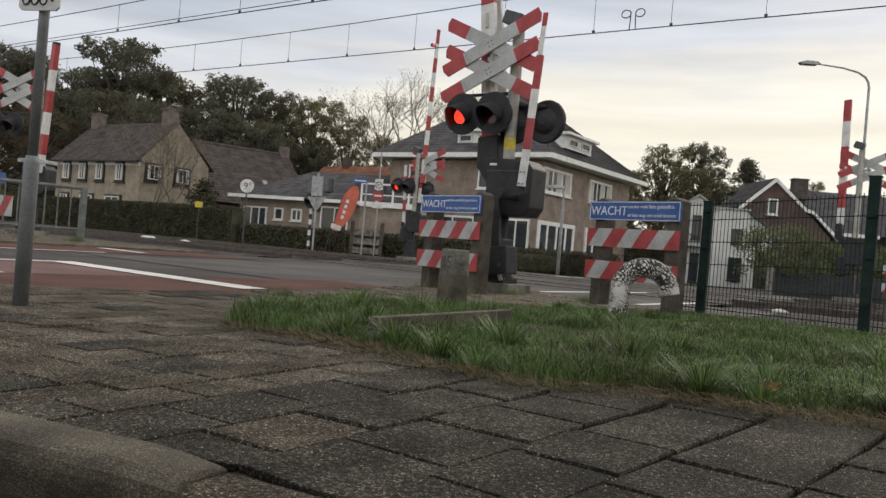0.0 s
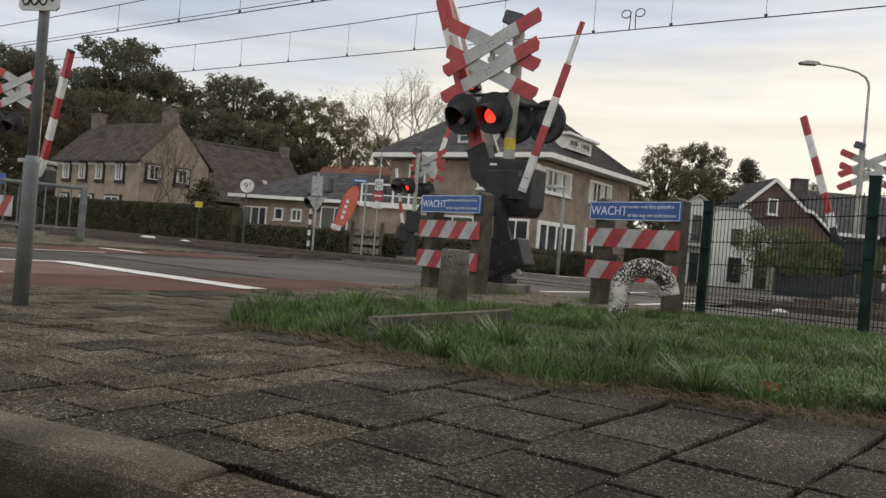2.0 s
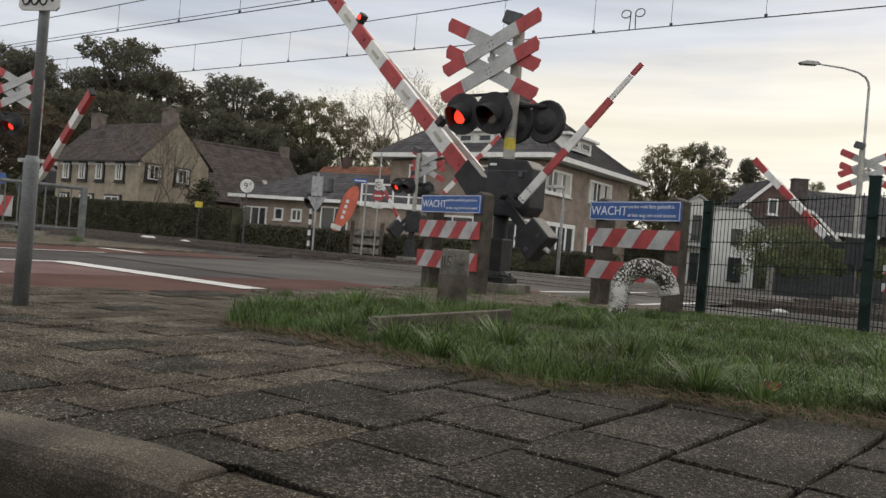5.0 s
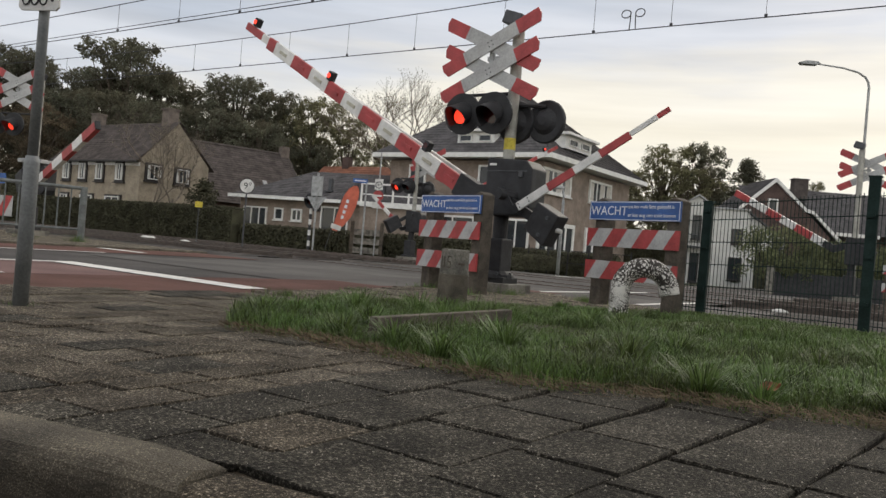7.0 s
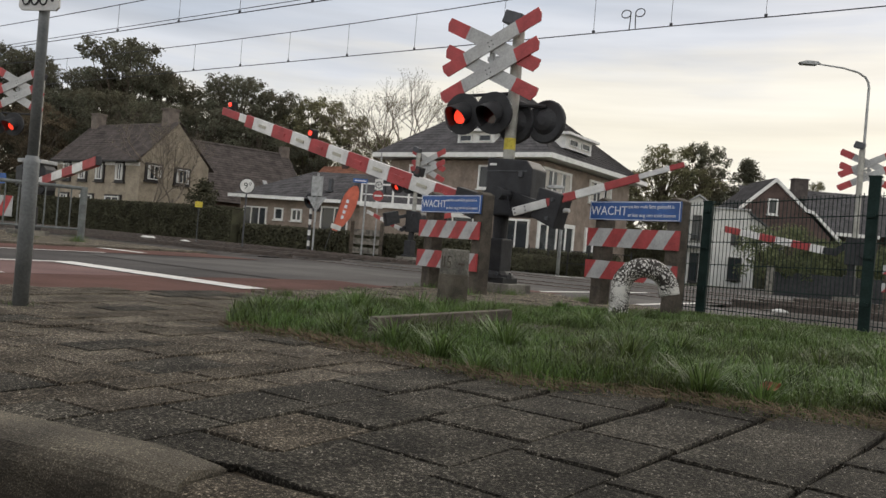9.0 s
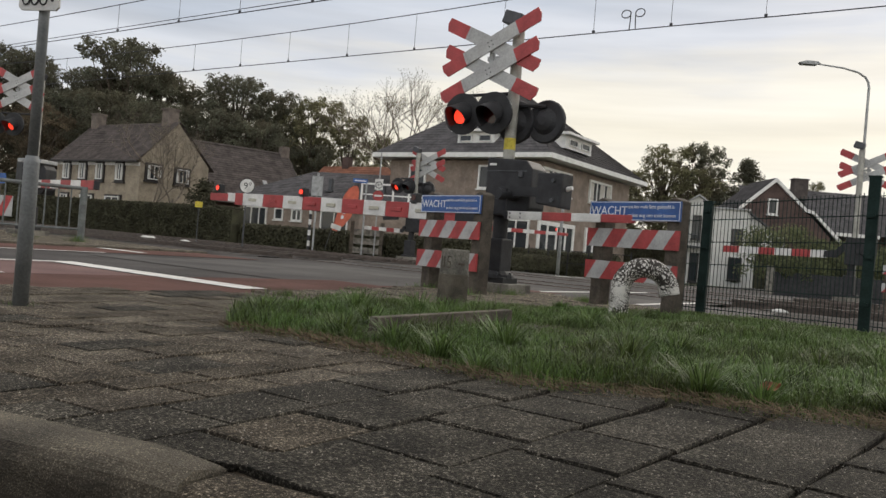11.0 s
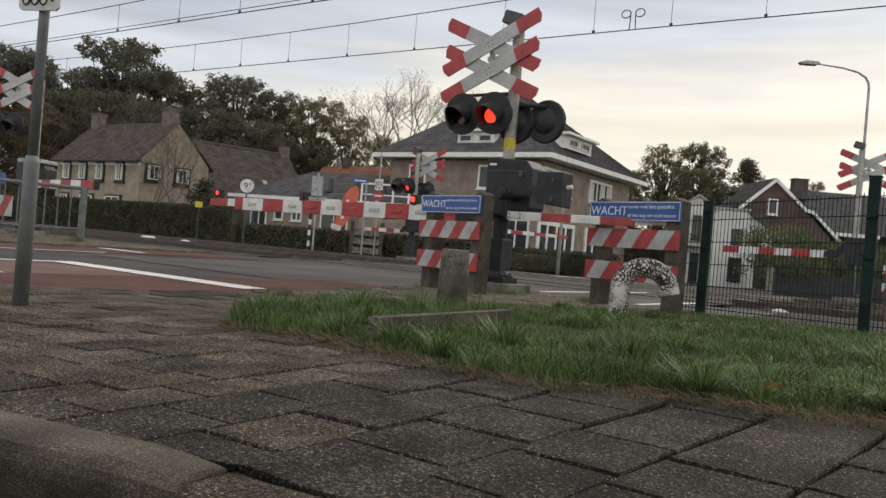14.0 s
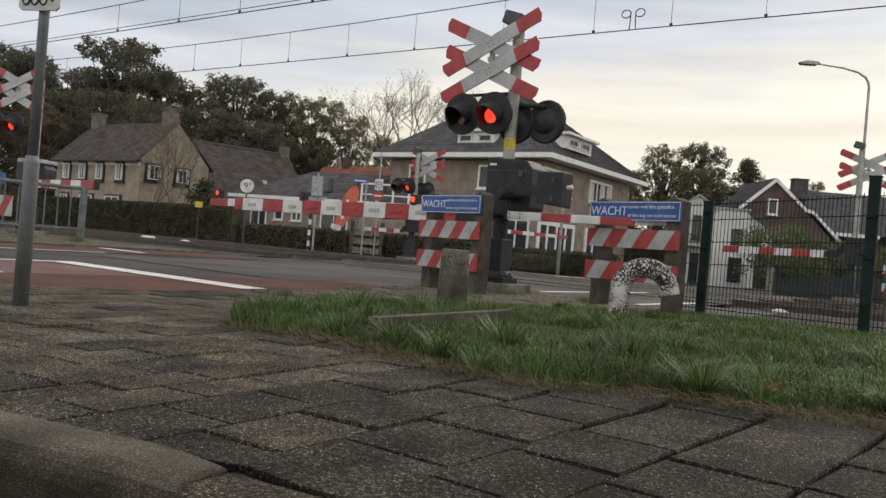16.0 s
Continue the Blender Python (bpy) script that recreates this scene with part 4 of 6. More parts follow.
    cyc2 = boom(m4, 3.46, 0.3, 0.18, 7, 0.208, thick=0.06, tip=0.95, counter=(-0.45, 0.0, 0.4, 0.4, 0.25, 0.0), first_red=False, marks=[0.5, 0.9, 1.41, 1.88, 2.35, 2.95, 3.46])
    BOOMS.append((cyc2, (-0.13, 0.06, 1.27), 122.2 - YAW, [(0.0, 89), (0.55, 89), (1.0, 79.9), (1.5, 75.3), (2.0, 69.5), (2.5, 64.8), (3.0, 59.7), (3.5, 54.9), (4.0, 50.5), (7.0, 25.5), (8.0, 17.0), (9.0, 8.8), (10.0, 1.6), (10.3, 0.0), (16.0, 0.0)]))


def warning_panel(x0, y0, x1, y1, top, right=0.1):
    """Blue notice over two striped boards, on two posts."""
    ln = math.hypot(x1 - x0, y1 - y0)
    t = thing("warning_sign", "blue notice over red and white striped boards on two posts", "sign", pose(x0, y0, 0, 0, 0, math.degrees(math.atan2(y1 - y0, x1 - x0))), "notices beside the crossing")
    for px in (0.13, ln - right):
        part("post", Shape().prism([(px - 0.068, -0.1), (px + 0.068, -0.1), (px + 0.068, top - 0.0), (px, top + 0.03), (px - 0.068, top - 0.0)], 0.02, 0.17), M_POST, t, "weathered grey-brown post", bevel=0.012)
    plate = part("notice_plate", Shape().box((ln / 2, 0, top - 0.105), (ln, 0.016, 0.185)), M_BLUE, t, "blue plate with white lettering", bevel=0.004)
    for bx, bz, w, h in ((ln / 2, top - 0.02, ln - 0.02, 0.006), (ln / 2, top - 0.19, ln - 0.02, 0.006), (0.012, top - 0.105, 0.006, 0.16), (ln - 0.012, top - 0.105, 0.006, 0.16)):
        part("border", Shape().box((bx, -0.0095, bz), (w, 0.003, h)), M_LETTER, plate)
    lettering("WACHT", 0.112 * ln, M_LETTER, plate, pose(0.025, -0.011, top - 0.108, 90, 0, 0))
    lettering("tot het rode licht gedoofd is", 0.0425 * ln, M_LETTER, plate, pose(ln * 0.45, -0.011, top - 0.065, 90, 0, 0))
    lettering("er kan nog een trein komen", 0.0445 * ln, M_LETTER, plate, pose(ln * 0.45, -0.011, top - 0.145, 90, 0, 0))
    for z0, z1 in ((top - 0.46, top - 0.28), (top - 0.78, top - 0.60)):
        wh, rd = Shape(), Shape()
        stripes(wh, rd, 0.0, ln, 6, -0.012, 0.012, z0, z1, 0.125, 0.02 - ln / 6)
        b = part("striped_board", rd, M_RED, t, "red and white striped board")
        part("white_stripes", wh, M_GREYBOARD, b, "white reflective stripes")
    return t


def gooseneck():
    path = [(0, 0, -0.12), (0, 0, 0.05), (0, 0, 0.18), (0, 0, 0.216)]
    for i in range(1, 15):
        a = math.pi * (1 - i / 14 * 0.98)
        path.append((0.19 + 0.19 * math.cos(a), 0, 0.216 + 0.19 * math.sin(a)))
    path.append((0.385, 0, 0.205))
    p = part("vent_pipe", Shape().tube(path, [0.079] * (len(path) - 2) + [0.080, 0.083], 24), M_PEEL, at=pose(1.44, 6.4, 0.0, 0, 0, -8), smooth=True)
    tagged(p, "bent vent pipe with flaking white paint in the grass", "vent pipe")


def marker_post():
    t = thing("boundary_post", "short weathered concrete boundary post in the grass", "marker post", pose(0.085, 5.29, 0, 0, 0, 38))
    taper = lambda a, b, za, zb: Shape().add([(x * w, y * w, z) for w, z in ((a, za), (b, zb)) for x, y in ((-1, -1), (1, -1), (1, 1), (-1, 1))], [(0, 1, 2, 3), (4, 5, 6, 7), (0, 1, 5, 4), (1, 2, 6, 5), (2, 3, 7, 6), (3, 0, 4, 7)])
    part("shaft", taper(0.077, 0.0715, -0.12, 0.262), M_STAINED, t, "damp dark lower part", bevel=0.010)
    part("head", taper(0.0712, 0.069, 0.255, 0.425), M_CONC, t, "paler dry top", bevel=0.014)
    # worn incised marks as plain bars
    for by, bz, w, h in ((0.045, 0.34, 0.009, 0.075), (0.018, 0.34, 0.009, 0.075), (-0.03, 0.375, 0.035, 0.009), (-0.016, 0.357, 0.009, 0.035), (-0.03, 0.34, 0.03, 0.009), (-0.044, 0.322, 0.009, 0.035), (-0.03, 0.305, 0.035, 0.009)):
        part("incised_bar", Shape().box((-0.0705, by, bz), (0.004, w, h)), M_POST, t)
    part("incised_bar", Shape().box((0.0, -0.0705, 0.33), (0.05, 0.004, 0.014)), M_POST, t)
    s = part("concrete_slab", Shape().prism([(-0.66, -0.1), (0.66, -0.1), (0.655, 0.085), (-0.655, 0.07)], -0.028, 0.028), M_STAINED, at=pose(0.066, 4.355, 0.0, 0, 0, 56), bevel=0.006)
    tagged(s, "low soil-stained concrete edging slab in the grass", "concrete slab")


def pole_sign():
    t = thing("traffic_sign", "white plate on a tall galvanised pole on the pavement", "traffic sign", pose(-1.93, 3.70, 0, 0, 0, -12))
    part("sleeve", Shape().tube([(0, 0, -0.05), (0, 0, 0.655), (0, 0, 0.69)], [0.034, 0.034, 0.028], 18), M_SIGNPOLE, t, "thicker lower tube", smooth=True)
    part("pole", Shape().tube([(0, 0, 0.66), (0, 0, 2.05)], 0.023, 16), M_SIGNPOLE, t, smooth=True)
    pl = part("plate", Shape().prism([(-0.09, 1.355), (0.09, 1.355), (0.105, 1.37), (0.105, 1.985), (0.09, 2.0), (-0.09, 2.0), (-0.105, 1.985), (-0.105, 1.37)], -0.042, -0.03), M_WHITE, t, "white plate with black symbols")
    for cx in (-0.065, -0.02, 0.025):
        part("symbol", Shape().tube([(cx + 0.019 * math.cos(a * 0.5236), -0.045, 1.405 + 0.026 * math.sin(a * 0.5236)) for a in range(13)], 0.004, 6), M_INK, pl)
    part("symbol", Shape().box((0.072, -0.0445, 1.43), (0.012, 0.004, 0.07)), M_INK, pl)
    part("clamp", Shape().box((0, -0.012, 1.385), (0.07, 0.05, 0.03)), M_GALV, t)


def mesh_fence():
    """Green welded mesh fence along the railway."""
    t = thing("mesh_fence", "green welded mesh fence beside the railway", "fence")
    s_posts = [-2.345, -0.93, 0.55, 2.1, 3.6, 5.1]
    hts = [1.08, 1.33, 1.33, 1.33, 1.33, 1.33]
    run = lambda s: 7.70 - 0.08 * (s + 2.4)
    top = lambda s: min(1.25, 1.05 + 0.08 * (s + 2.4))
    for k, (s, h) in enumerate(zip(s_posts, hts)):
        w = 0.085 if k == 0 else 0.09
        post = part("post", Shape().box((0, 0, h / 2 - 0.1), (w, w * 0.8, h + 0.2)), M_FENCE, t, "green square post", bevel=0.006, at=Matrix.Translation(sn(s, run(s) + 0.03)) @ pose(0, 0, 0, 0, 0, YAW))
        part("post_cap", Shape().box((0, 0, h + 0.006), (w + 0.012, w * 0.8 + 0.012, 0.014)), M_FENCE, post)
        for z in (0.25, 0.65, 1.0):
            part("clip", Shape().box((0, -w * 0.4 - 0.012, z), (0.05, 0.024, 0.03)), M_FENCE, post)
    for k in range(-1, 5):
        a = s_posts[k] + 0.04 if k >= 0 else -2.61
        b = s_posts[k + 1] - 0.04
        sh = Shape()
        n = max(2, round((b - a) / 0.034))
        for i in range(n + 1):
            s = a + (b - a) * i / n
            sh.tube([sn(s, run(s), 0.03), sn(s, run(s), top(s) + 0.03)], 0.0036, 5)
        for z in (0.06, 0.26, 0.46, 0.66, 0.86, 1.0):
            for dn in (-0.007, 0.007):
                sh.tube([sn(a, run(a) + dn, z * top(a)), sn(b, run(b) + dn, z * top(b))], 0.0042, 5)
        part("mesh_panel", sh, M_FENCE, t, "welded wire mesh panel")


def railing():
    t = thing("railing", "grey steel railing beside the far pavement", "railing", pose(-6.62, 14.6, 0, 0, 0, -140))
    h = 1.0
    for k, px in enumerate((0, 1.5, 3.0, 4.5)):
        part("post", Shape().tube([(px, 0, -0.1), (px, 0, h)], 0.062 if k == 0 else 0.04, 12), M_RAILING, t)
    part("top_rail", Shape().tube([(0, 0, h - 0.03), (4.5, 0, h - 0.03)], 0.034, 10), M_RAILING, t)
    part("bottom_rail", Shape().tube([(0, 0, 0.22), (4.5, 0, 0.22)], 0.02, 8), M_RAILING, t)
    for i in range(1, 22):
        if i % 7:
            x = 4.5 * i / 21
            part("bar", Shape().tube([(x, 0, 0.22), (x, 0, h - 0.03)], 0.013, 6), M_RAILING, t)


def wires():
    for n, zc in ((12.4, 5.55), (16.5, 5.56)):
        t = thing("overhead_wire", "overhead railway wires with droppers against the sky", "overhead wire", None, "overhead lines")
        sag = lambda s: zc + (0.72 if n < 13 else 0.86) + 0.0011 * (s + 22) ** 2
        part("contact_wire", Shape().tube([sn(s, n, zc) for s in range(-90, 61, 15)], 0.012, 6), M_WIRE, t)
        if n < 13:
            part("contact_wire", Shape().tube([sn(s, n + 0.04, zc + 0.11) for s in range(-90, 61, 15)], 0.009, 6), M_WIRE, t)
        part("messenger_wire", Shape().tube([sn(s, n, sag(s)) for s in range(-60, 31, 3)], 0.012, 6), M_WIRE, t)
        hung = (-32.5, -29.8, -27.0, -24.4, -22.1, -19.82, -17.7, -15.37, -13.01, -10.31, -7.92, -6.13, -4.2, -2.0, 0.3, 2.6) if n > 13 else (-31.5, -26.53, -20.0, -17.36, -15.07, -12.7, -10.3, -7.9, -5.4, -2.9)
        for s in hung:
            part("dropper", Shape().tube([sn(s, n, zc), sn(s, n, sag(s))], 0.006, 5), M_WIRE, t)
            part("clamp", Shape().box((0, 0, 0), (0.06, 0.03, 0.07)), M_WIRE, t, at=Matrix.Translation(sn(s, n, zc + 0.03)) @ pose(0, 0, 0, 0, 0, YAW))
        if n > 13:
            for sg in (-1, 1):
                ring = [math.radians(a) for a in range(200, -181, -38)]
                pts = [(-7.0 + sg * 0.07, 0.0), (-7.0 + sg * 0.06, 0.2)] + [(-7.0 + sg * (0.16 + 0.11 * math.cos(a)), 0.36 + 0.09 * math.sin(a)) for a in ring]
                part("jumper_loop", Shape().tube([sn(p[0], n, zc + max(0.0, p[1])) for p in pts], 0.012, 6), M_WIRE, t)


def street_lamp(x, y, h, reach, label):
    t = thing("street_lamp", label, "street lamp", pose(x, y, -0.32, 0, 0, 0))
    part("pole", Shape().tube([(0, 0, 0), (0, 0, 3), (0, 0, h - 0.5), (-0.02 * reach, 0, h - 0.3), (-0.08 * reach, 0, h - 0.13), (-0.22 * reach, 0, h + 0.02), (-0.5 * reach, 0, h + 0.13), (-reach, 0, h + 0.2)], [0.075, 0.055, 0.042, 0.04, 0.038, 0.035, 0.03, 0.026], 10), M_GALV, t, smooth=True)
    part("lamp_head", Shape().prism([(-reach - 0.62, h + 0.2), (-reach - 0.55, h + 0.13), (-reach, h + 0.14), (-reach + 0.1, h + 0.2), (-reach, h + 0.27), (-reach - 0.4, h + 0.27)], -0.13, 0.13), M_GALV, t, "flat grey lamp head", bevel=0.02)


# ---- houses ----
def window(parent, m, w, h, frame_mat=M_TRIM, panes=2, bar=0.07, sill=True, curtain=0.0):
    """A framed window set into a wall; local x along the wall, y into it."""
    sh = Shape()
    for bx, bz, bw, bh in ((0, h / 2 - bar / 2, w, bar), (0, -h / 2 + bar / 2, w, bar), (-w / 2 + bar / 2, 0, bar, h - 2 * bar), (w / 2 - bar / 2, 0, bar, h - 2 * bar)):
        sh.box((bx, -0.03, bz), (bw, 0.1, bh))
    for i in range(1, panes):
        sh.box((-w / 2 + w * i / panes, -0.02, 0), (bar * 0.8, 0.07, h - 2 * bar))
    win = part("window", sh, frame_mat, parent, "", at=m)
    pw = (w - 2 * bar) / panes
    for i in range(panes):
        part("pane", Shape().box((-w / 2 + bar + pw * (i + 0.5), -0.006, 0), (pw - 0.02, 0.02, h - 2 * bar)), M_GLASS, win)
        if curtain:
            part("curtain", Shape().box((-w / 2 + bar + pw * (i + (0.25 if i == 0 else 0.75)), -0.02, 0), (pw * curtain, 0.01, h - 2.2 * bar)), M_CURTAIN, win, "pale curtain")
    if sill:
        part("sill", Shape().box((0, -0.08, -h / 2 - 0.04), (w + 0.12, 0.16, 0.06)), frame_mat, win)
    return win


def roof_slope(a, b, c, d, rows, thick=0.035):
    """A tiled slope from eave edge a-b up to c-d (d above a), in overlapping courses."""
    sh = Shape()
    a, b, c, d = map(Vector, (a, b, c, d))
    nrm = (b - a).cross(d - a).normalized()
    if nrm.z < 0:
        nrm = -nrm
    rows = int(rows * 1.6)
    for i in range(rows):
        t0, t1 = i / rows, (i + 1.12) / rows if i < rows - 1 else 1.0
        p, q, r, s = a.lerp(d, t0), b.lerp(c, t0), b.lerp(c, t1), a.lerp(d, t1)
        k = max(1, int((q - p).length / 0.30))
        for j in range(k):
            e0, e1 = j / k, (j + 1) / k
            w = [p.lerp(q, e0), p.lerp(q, e1), s.lerp(r, e1), s.lerp(r, e0)]
            up = [nrm * (thick + 0.018), nrm * thick, nrm * 0.01, nrm * 0.028]
            sh.add([x + u for x, u in zip(w, up)] + w, [(0, 1, 2, 3), (4, 5, 1, 0), (7, 6, 5, 4)])
    return sh


def build_houses():
    z0 = -0.4
    # two-storey buff brick house with a gable and chimneys
    t = thing("house", "buff brick house with dark tiled roof and chimneys", "house", pose(-19.3, 50, 0, 0, 0, YAW))
    part("wall", Shape().prism([(0, z0), (5.2, z0), (5.2, 4.55), (2.6, 7.1), (0, 4.55)], -9.6, 0, "x"), M_BRICK_Y, t, "buff brick walls")
    roof = tagged(part("roof", roof_slope((-9.9, -0.35, 4.3), (0.12, -0.35, 4.3), (0.12, 2.6, 7.2), (-9.9, 2.6, 7.2), 12), M_ROOF, t, "dark brown tiled roof"), kind="stuff")
    tagged(part("roof_back", roof_slope((0.12, 5.55, 4.3), (-9.9, 5.55, 4.3), (-9.9, 2.6, 7.2), (0.12, 2.6, 7.2), 12), M_ROOF, t), kind="stuff")
    part("gutter", Shape().box((-4.9, -0.4, 4.28), (10.0, 0.14, 0.12)), M_FRAME_D, t)
    part("frieze", Shape().box((-4.8, -0.03, 4.15), (9.5, 0.06, 0.22)), M_TRIM, t, "pale band under the eaves")
    for cx, cy, cz, w in ((-1.0, 2.6, 7.5, 0.85), (-9.3, 2.6, 7.4, 0.75)):
        part("chimney", Shape().box((cx, cy, cz), (w, 0.7, 1.1)).box((cx, cy, cz + 0.57), (w + 0.12, 0.82, 0.1)), M_CHIMNEY, t, "brick chimney")
    for x in (-8.25, -6.3, -4.3, -2.05):
        window(t, pose(x, -0.02, 3.62), 1.02, 1.32, M_FRAME_D, 1, 0.13)
        window(t, pose(x, -0.1, 3.62), 0.7, 1.05, M_TRIM, 2, 0.06, False, 0.4)
    for x, w in ((-8.3, 1.0), (-5.6, 1.6), (-2.6, 1.8)):
        window(t, pose(x, -0.02, 1.6), w, 1.1, M_FRAME_D, 1, 0.1)
        window(t, pose(x, -0.1, 1.6), w - 0.25, 0.85, M_TRIM, 2, 0.06, False)
    for y in (0.95, 3.1):
        window(t, pose(0.02, y, 3.72, 0, 0, 90), 1.25, 1.15, M_FRAME_D, 1, 0.14)
        window(t, pose(0.1, y, 3.72, 0, 0, 90), 0.9, 0.9, M_TRIM, 2, 0.05, False, 0.2)
    window(t, pose(0.02, 0.6, 1.4, 0, 0, 90), 0.9, 0.8, M_TRIM, 1, 0.07)
    # long low house behind it
    t = thing("house", "long low house under a big dark tiled roof", "house", pose(-20.31, 61.96, 0, 0, 0, 39.6))
    part("wall", Shape().prism([(-4.4, z0), (4.4, z0), (4.4, 2.9), (0, 6.9), (-4.4, 2.9)], -2.0, 8.4, "x"), M_BRICK_R, t)
    tagged(part("roof", roof_slope((-2.2, -4.9, 2.5), (8.6, -4.9, 2.5), (8.6, 0, 7.15), (-2.2, 0, 7.15), 16), M_ROOF, t, "dark brown tiled roof"), kind="stuff")
    tagged(part("roof_back", roof_slope((8.6, 4.9, 2.5), (-2.2, 4.9, 2.5), (-2.2, 0, 7.15), (8.6, 0, 7.15), 10), M_ROOF, t), kind="stuff")
    part("ridge", Shape().tube([(-2.2, 0, 7.17), (8.6, 0, 7.17)], 0.13, 8), M_ROOF, t)
    part("chimney", Shape().box((8.2, 0, 7.1), (0.7, 0.6, 1.5)), M_CHIMNEY, t, "brick chimney")
    part("skylight", Shape().box((0, 0, 0.06), (0.34, 0.44, 0.1)), M_GALV, t, "small roof window", at=pose(5.2, -2.9, 4.4, 43.5, 0, 0))
    # orange roofed house far behind
    t = thing("house", "brick house with an orange tiled roof", "house", pose(-12.6, 68, 0.5, 0, 0, YAW))
    part("wall", Shape().prism([(0, z0), (6, z0), (6, 3.4), (3, 6.0), (0, 3.4)], 0, 9, "x"), M_BRICK_R, t)
    tagged(part("roof", roof_slope((-0.2, -0.4, 3.3), (9.2, -0.4, 3.3), (9.2, 3, 6.3), (-0.2, 3, 6.3), 10), M_ROOF_R, t, "orange tiled roof"), kind="stuff")
    part("chimney", Shape().box((2.5, 3, 6.6), (0.7, 0.6, 1.0)), M_BRICK_R, t)
    # bungalow with white gutter
    t = thing("bungalow", "brown brick bungalow with grey roof and white gutter", "house", pose(-13.2, 50.6, 0, 0, 0, -22))
    part("wall", Shape().prism([(0.3, z0), (7, z0), (7, 2.7), (0.3, 2.7)], 0.0, 13.4, "x"), M_BRICK_B, t, "brown brick wall")
    tagged(part("roof", roof_slope((-0.4, -0.3, 2.78), (13.8, -0.3, 2.78), (10.9, 3.4, 4.75), (3.4, 3.4, 4.75), 10), M_ROOF_G, t, "grey tiled roof"), kind="stuff")
    tagged(part("roof_side", roof_slope((-0.4, 7.3, 2.78), (-0.4, -0.3, 2.78), (3.4, 3.4, 4.75), (3.4, 3.4, 4.75), 10), M_ROOF_G, t), kind="stuff")
    part("gutter", Shape().box((6.7, -0.35, 2.72), (14.4, 0.16, 0.2)), M_TRIM, t, "white gutter")
    for x in (6.2, 8.0, 9.8):
        part("roof_vent", Shape().box((x, 0.75, 3.75), (0.22, 0.22, 0.75)).box((x, 0.65, 3.35), (0.5, 0.4, 0.06)), M_DARKGREY, t, "dark roof vent")
    window(t, pose(1.2, 0.28, 1.25), 1.75, 1.75, M_TRIM, 3, 0.09, True)
    window(t, pose(2.95, 0.28, 1.75), 0.65, 0.75, M_TRIM, 1, 0.09)
    window(t, pose(4.25, 0.28, 1.75), 0.75, 0.75, M_TRIM, 2, 0.09)
    window(t, pose(6.9, 0.28, 1.45), 1.9, 1.9, M_TRIM, 2, 0.09)
    window(t, pose(9.6, 0.28, 1.45), 1.5, 1.6, M_TRIM, 2, 0.09)
    window(t, pose(12.2, 0.28, 1.6), 1.3, 1.3, M_TRIM, 2, 0.09)
    # large hip-roofed house
    t = thing("villa", "large brown brick house with grey hipped roof and dormers", "house", pose(5.17, 42, 0, 0, 0, YAW))
    part("wall", Shape().prism([(-11.1, 0.6), (-0.6, 0.6), (-0.6, 12.6), (-11.1, 12.6)], z0, 5.6, "z"), M_BRICK_B, t, "brown brick walls")
    e = 5.9
    c = [(-11.9, -0.2, e), (0.2, -0.2, e), (0.2, 13.4, e), (-11.9, 13.4, e)]
    r0, r1 = (-5.8, 5.6, 10.6), (-5.8, 7.6, 10.6)
    tagged(part("roof", roof_slope(c[0], c[1], r0, r0, 16), M_ROOF_G, t, "grey glazed tile roof"), kind="stuff")
    tagged(part("roof_side", roof_slope(c[1], c[2], r1, r0, 16), M_ROOF_G, t), kind="stuff")
    tagged(part("roof_side", roof_slope(c[3], c[0], r0, r1, 16), M_ROOF_G, t), kind="stuff")
    tagged(part("roof_back", roof_slope(c[2], c[3], r1, r1, 12), M_ROOF_G, t), kind="stuff")
    part("fascia", Shape().box((-5.85, -0.22, e - 0.1), (12.2, 0.08, 0.26)).box((0.22, 6.6, e - 0.1), (0.08, 13.7, 0.26)).box((-11.92, 6.6, e - 0.1), (0.08, 13.7, 0.26)), M_TRIM, t, "white fascia board")
    part("soffit", Shape().box((-5.85, 6.6, e - 0.2), (12.0, 13.5, 0.05)), M_TRIM, t, "white soffit")
    part("dormer", Shape().box((-5.1, 1.9, 6.85), (2.5, 2.6, 0.75)).box((-5.1, 1.8, 7.27), (3.0, 3.1, 0.14)), M_TRIM, t, "white flat-roofed dormer")
    for x in (-5.75, -4.45):
        window(t, pose(x, 0.58, 6.85), 0.85, 0.38, M_TRIM, 1, 0.05, False)
    part("dormer", Shape().box((-1.7, 4.2, 6.95), (2.6, 3.4, 0.75)).box((-1.6, 4.2, 7.37), (3.1, 4.0, 0.14)), M_TRIM, t, "white flat-roofed dormer")
    for y in (3.4, 5.0):
        window(t, pose(-0.38, y, 6.95, 0, 0, 90), 1.1, 0.38, M_TRIM, 1, 0.05, False)
    for x, w in ((-9.0, 1.25), (-3.9, 1.6)):
        window(t, pose(x, 0.58, 4.65), w, 1.35, M_TRIM, 2, 0.11)
    for x, w in ((-6.2, 3.0), (-2.0, 1.7)):
        window(t, pose(x, 0.58, 1.55), w, 1.7, M_TRIM, 2, 0.11)
    window(t, pose(-9.2, 0.58, 1.7), 1.2, 1.3, M_TRIM, 2, 0.11)
    for y, w in ((2.2, 3.4), (8.0, 3.2)):
        window(t, pose(-0.58, y, 4.6, 0, 0, 90), w, 1.35, M_TRIM, 3, 0.13, True, 0.6)
    window(t, pose(-0.58, 2.6, 1.25, 0, 0, 90), 4.4, 2.3, M_TRIM, 4, 0.22)
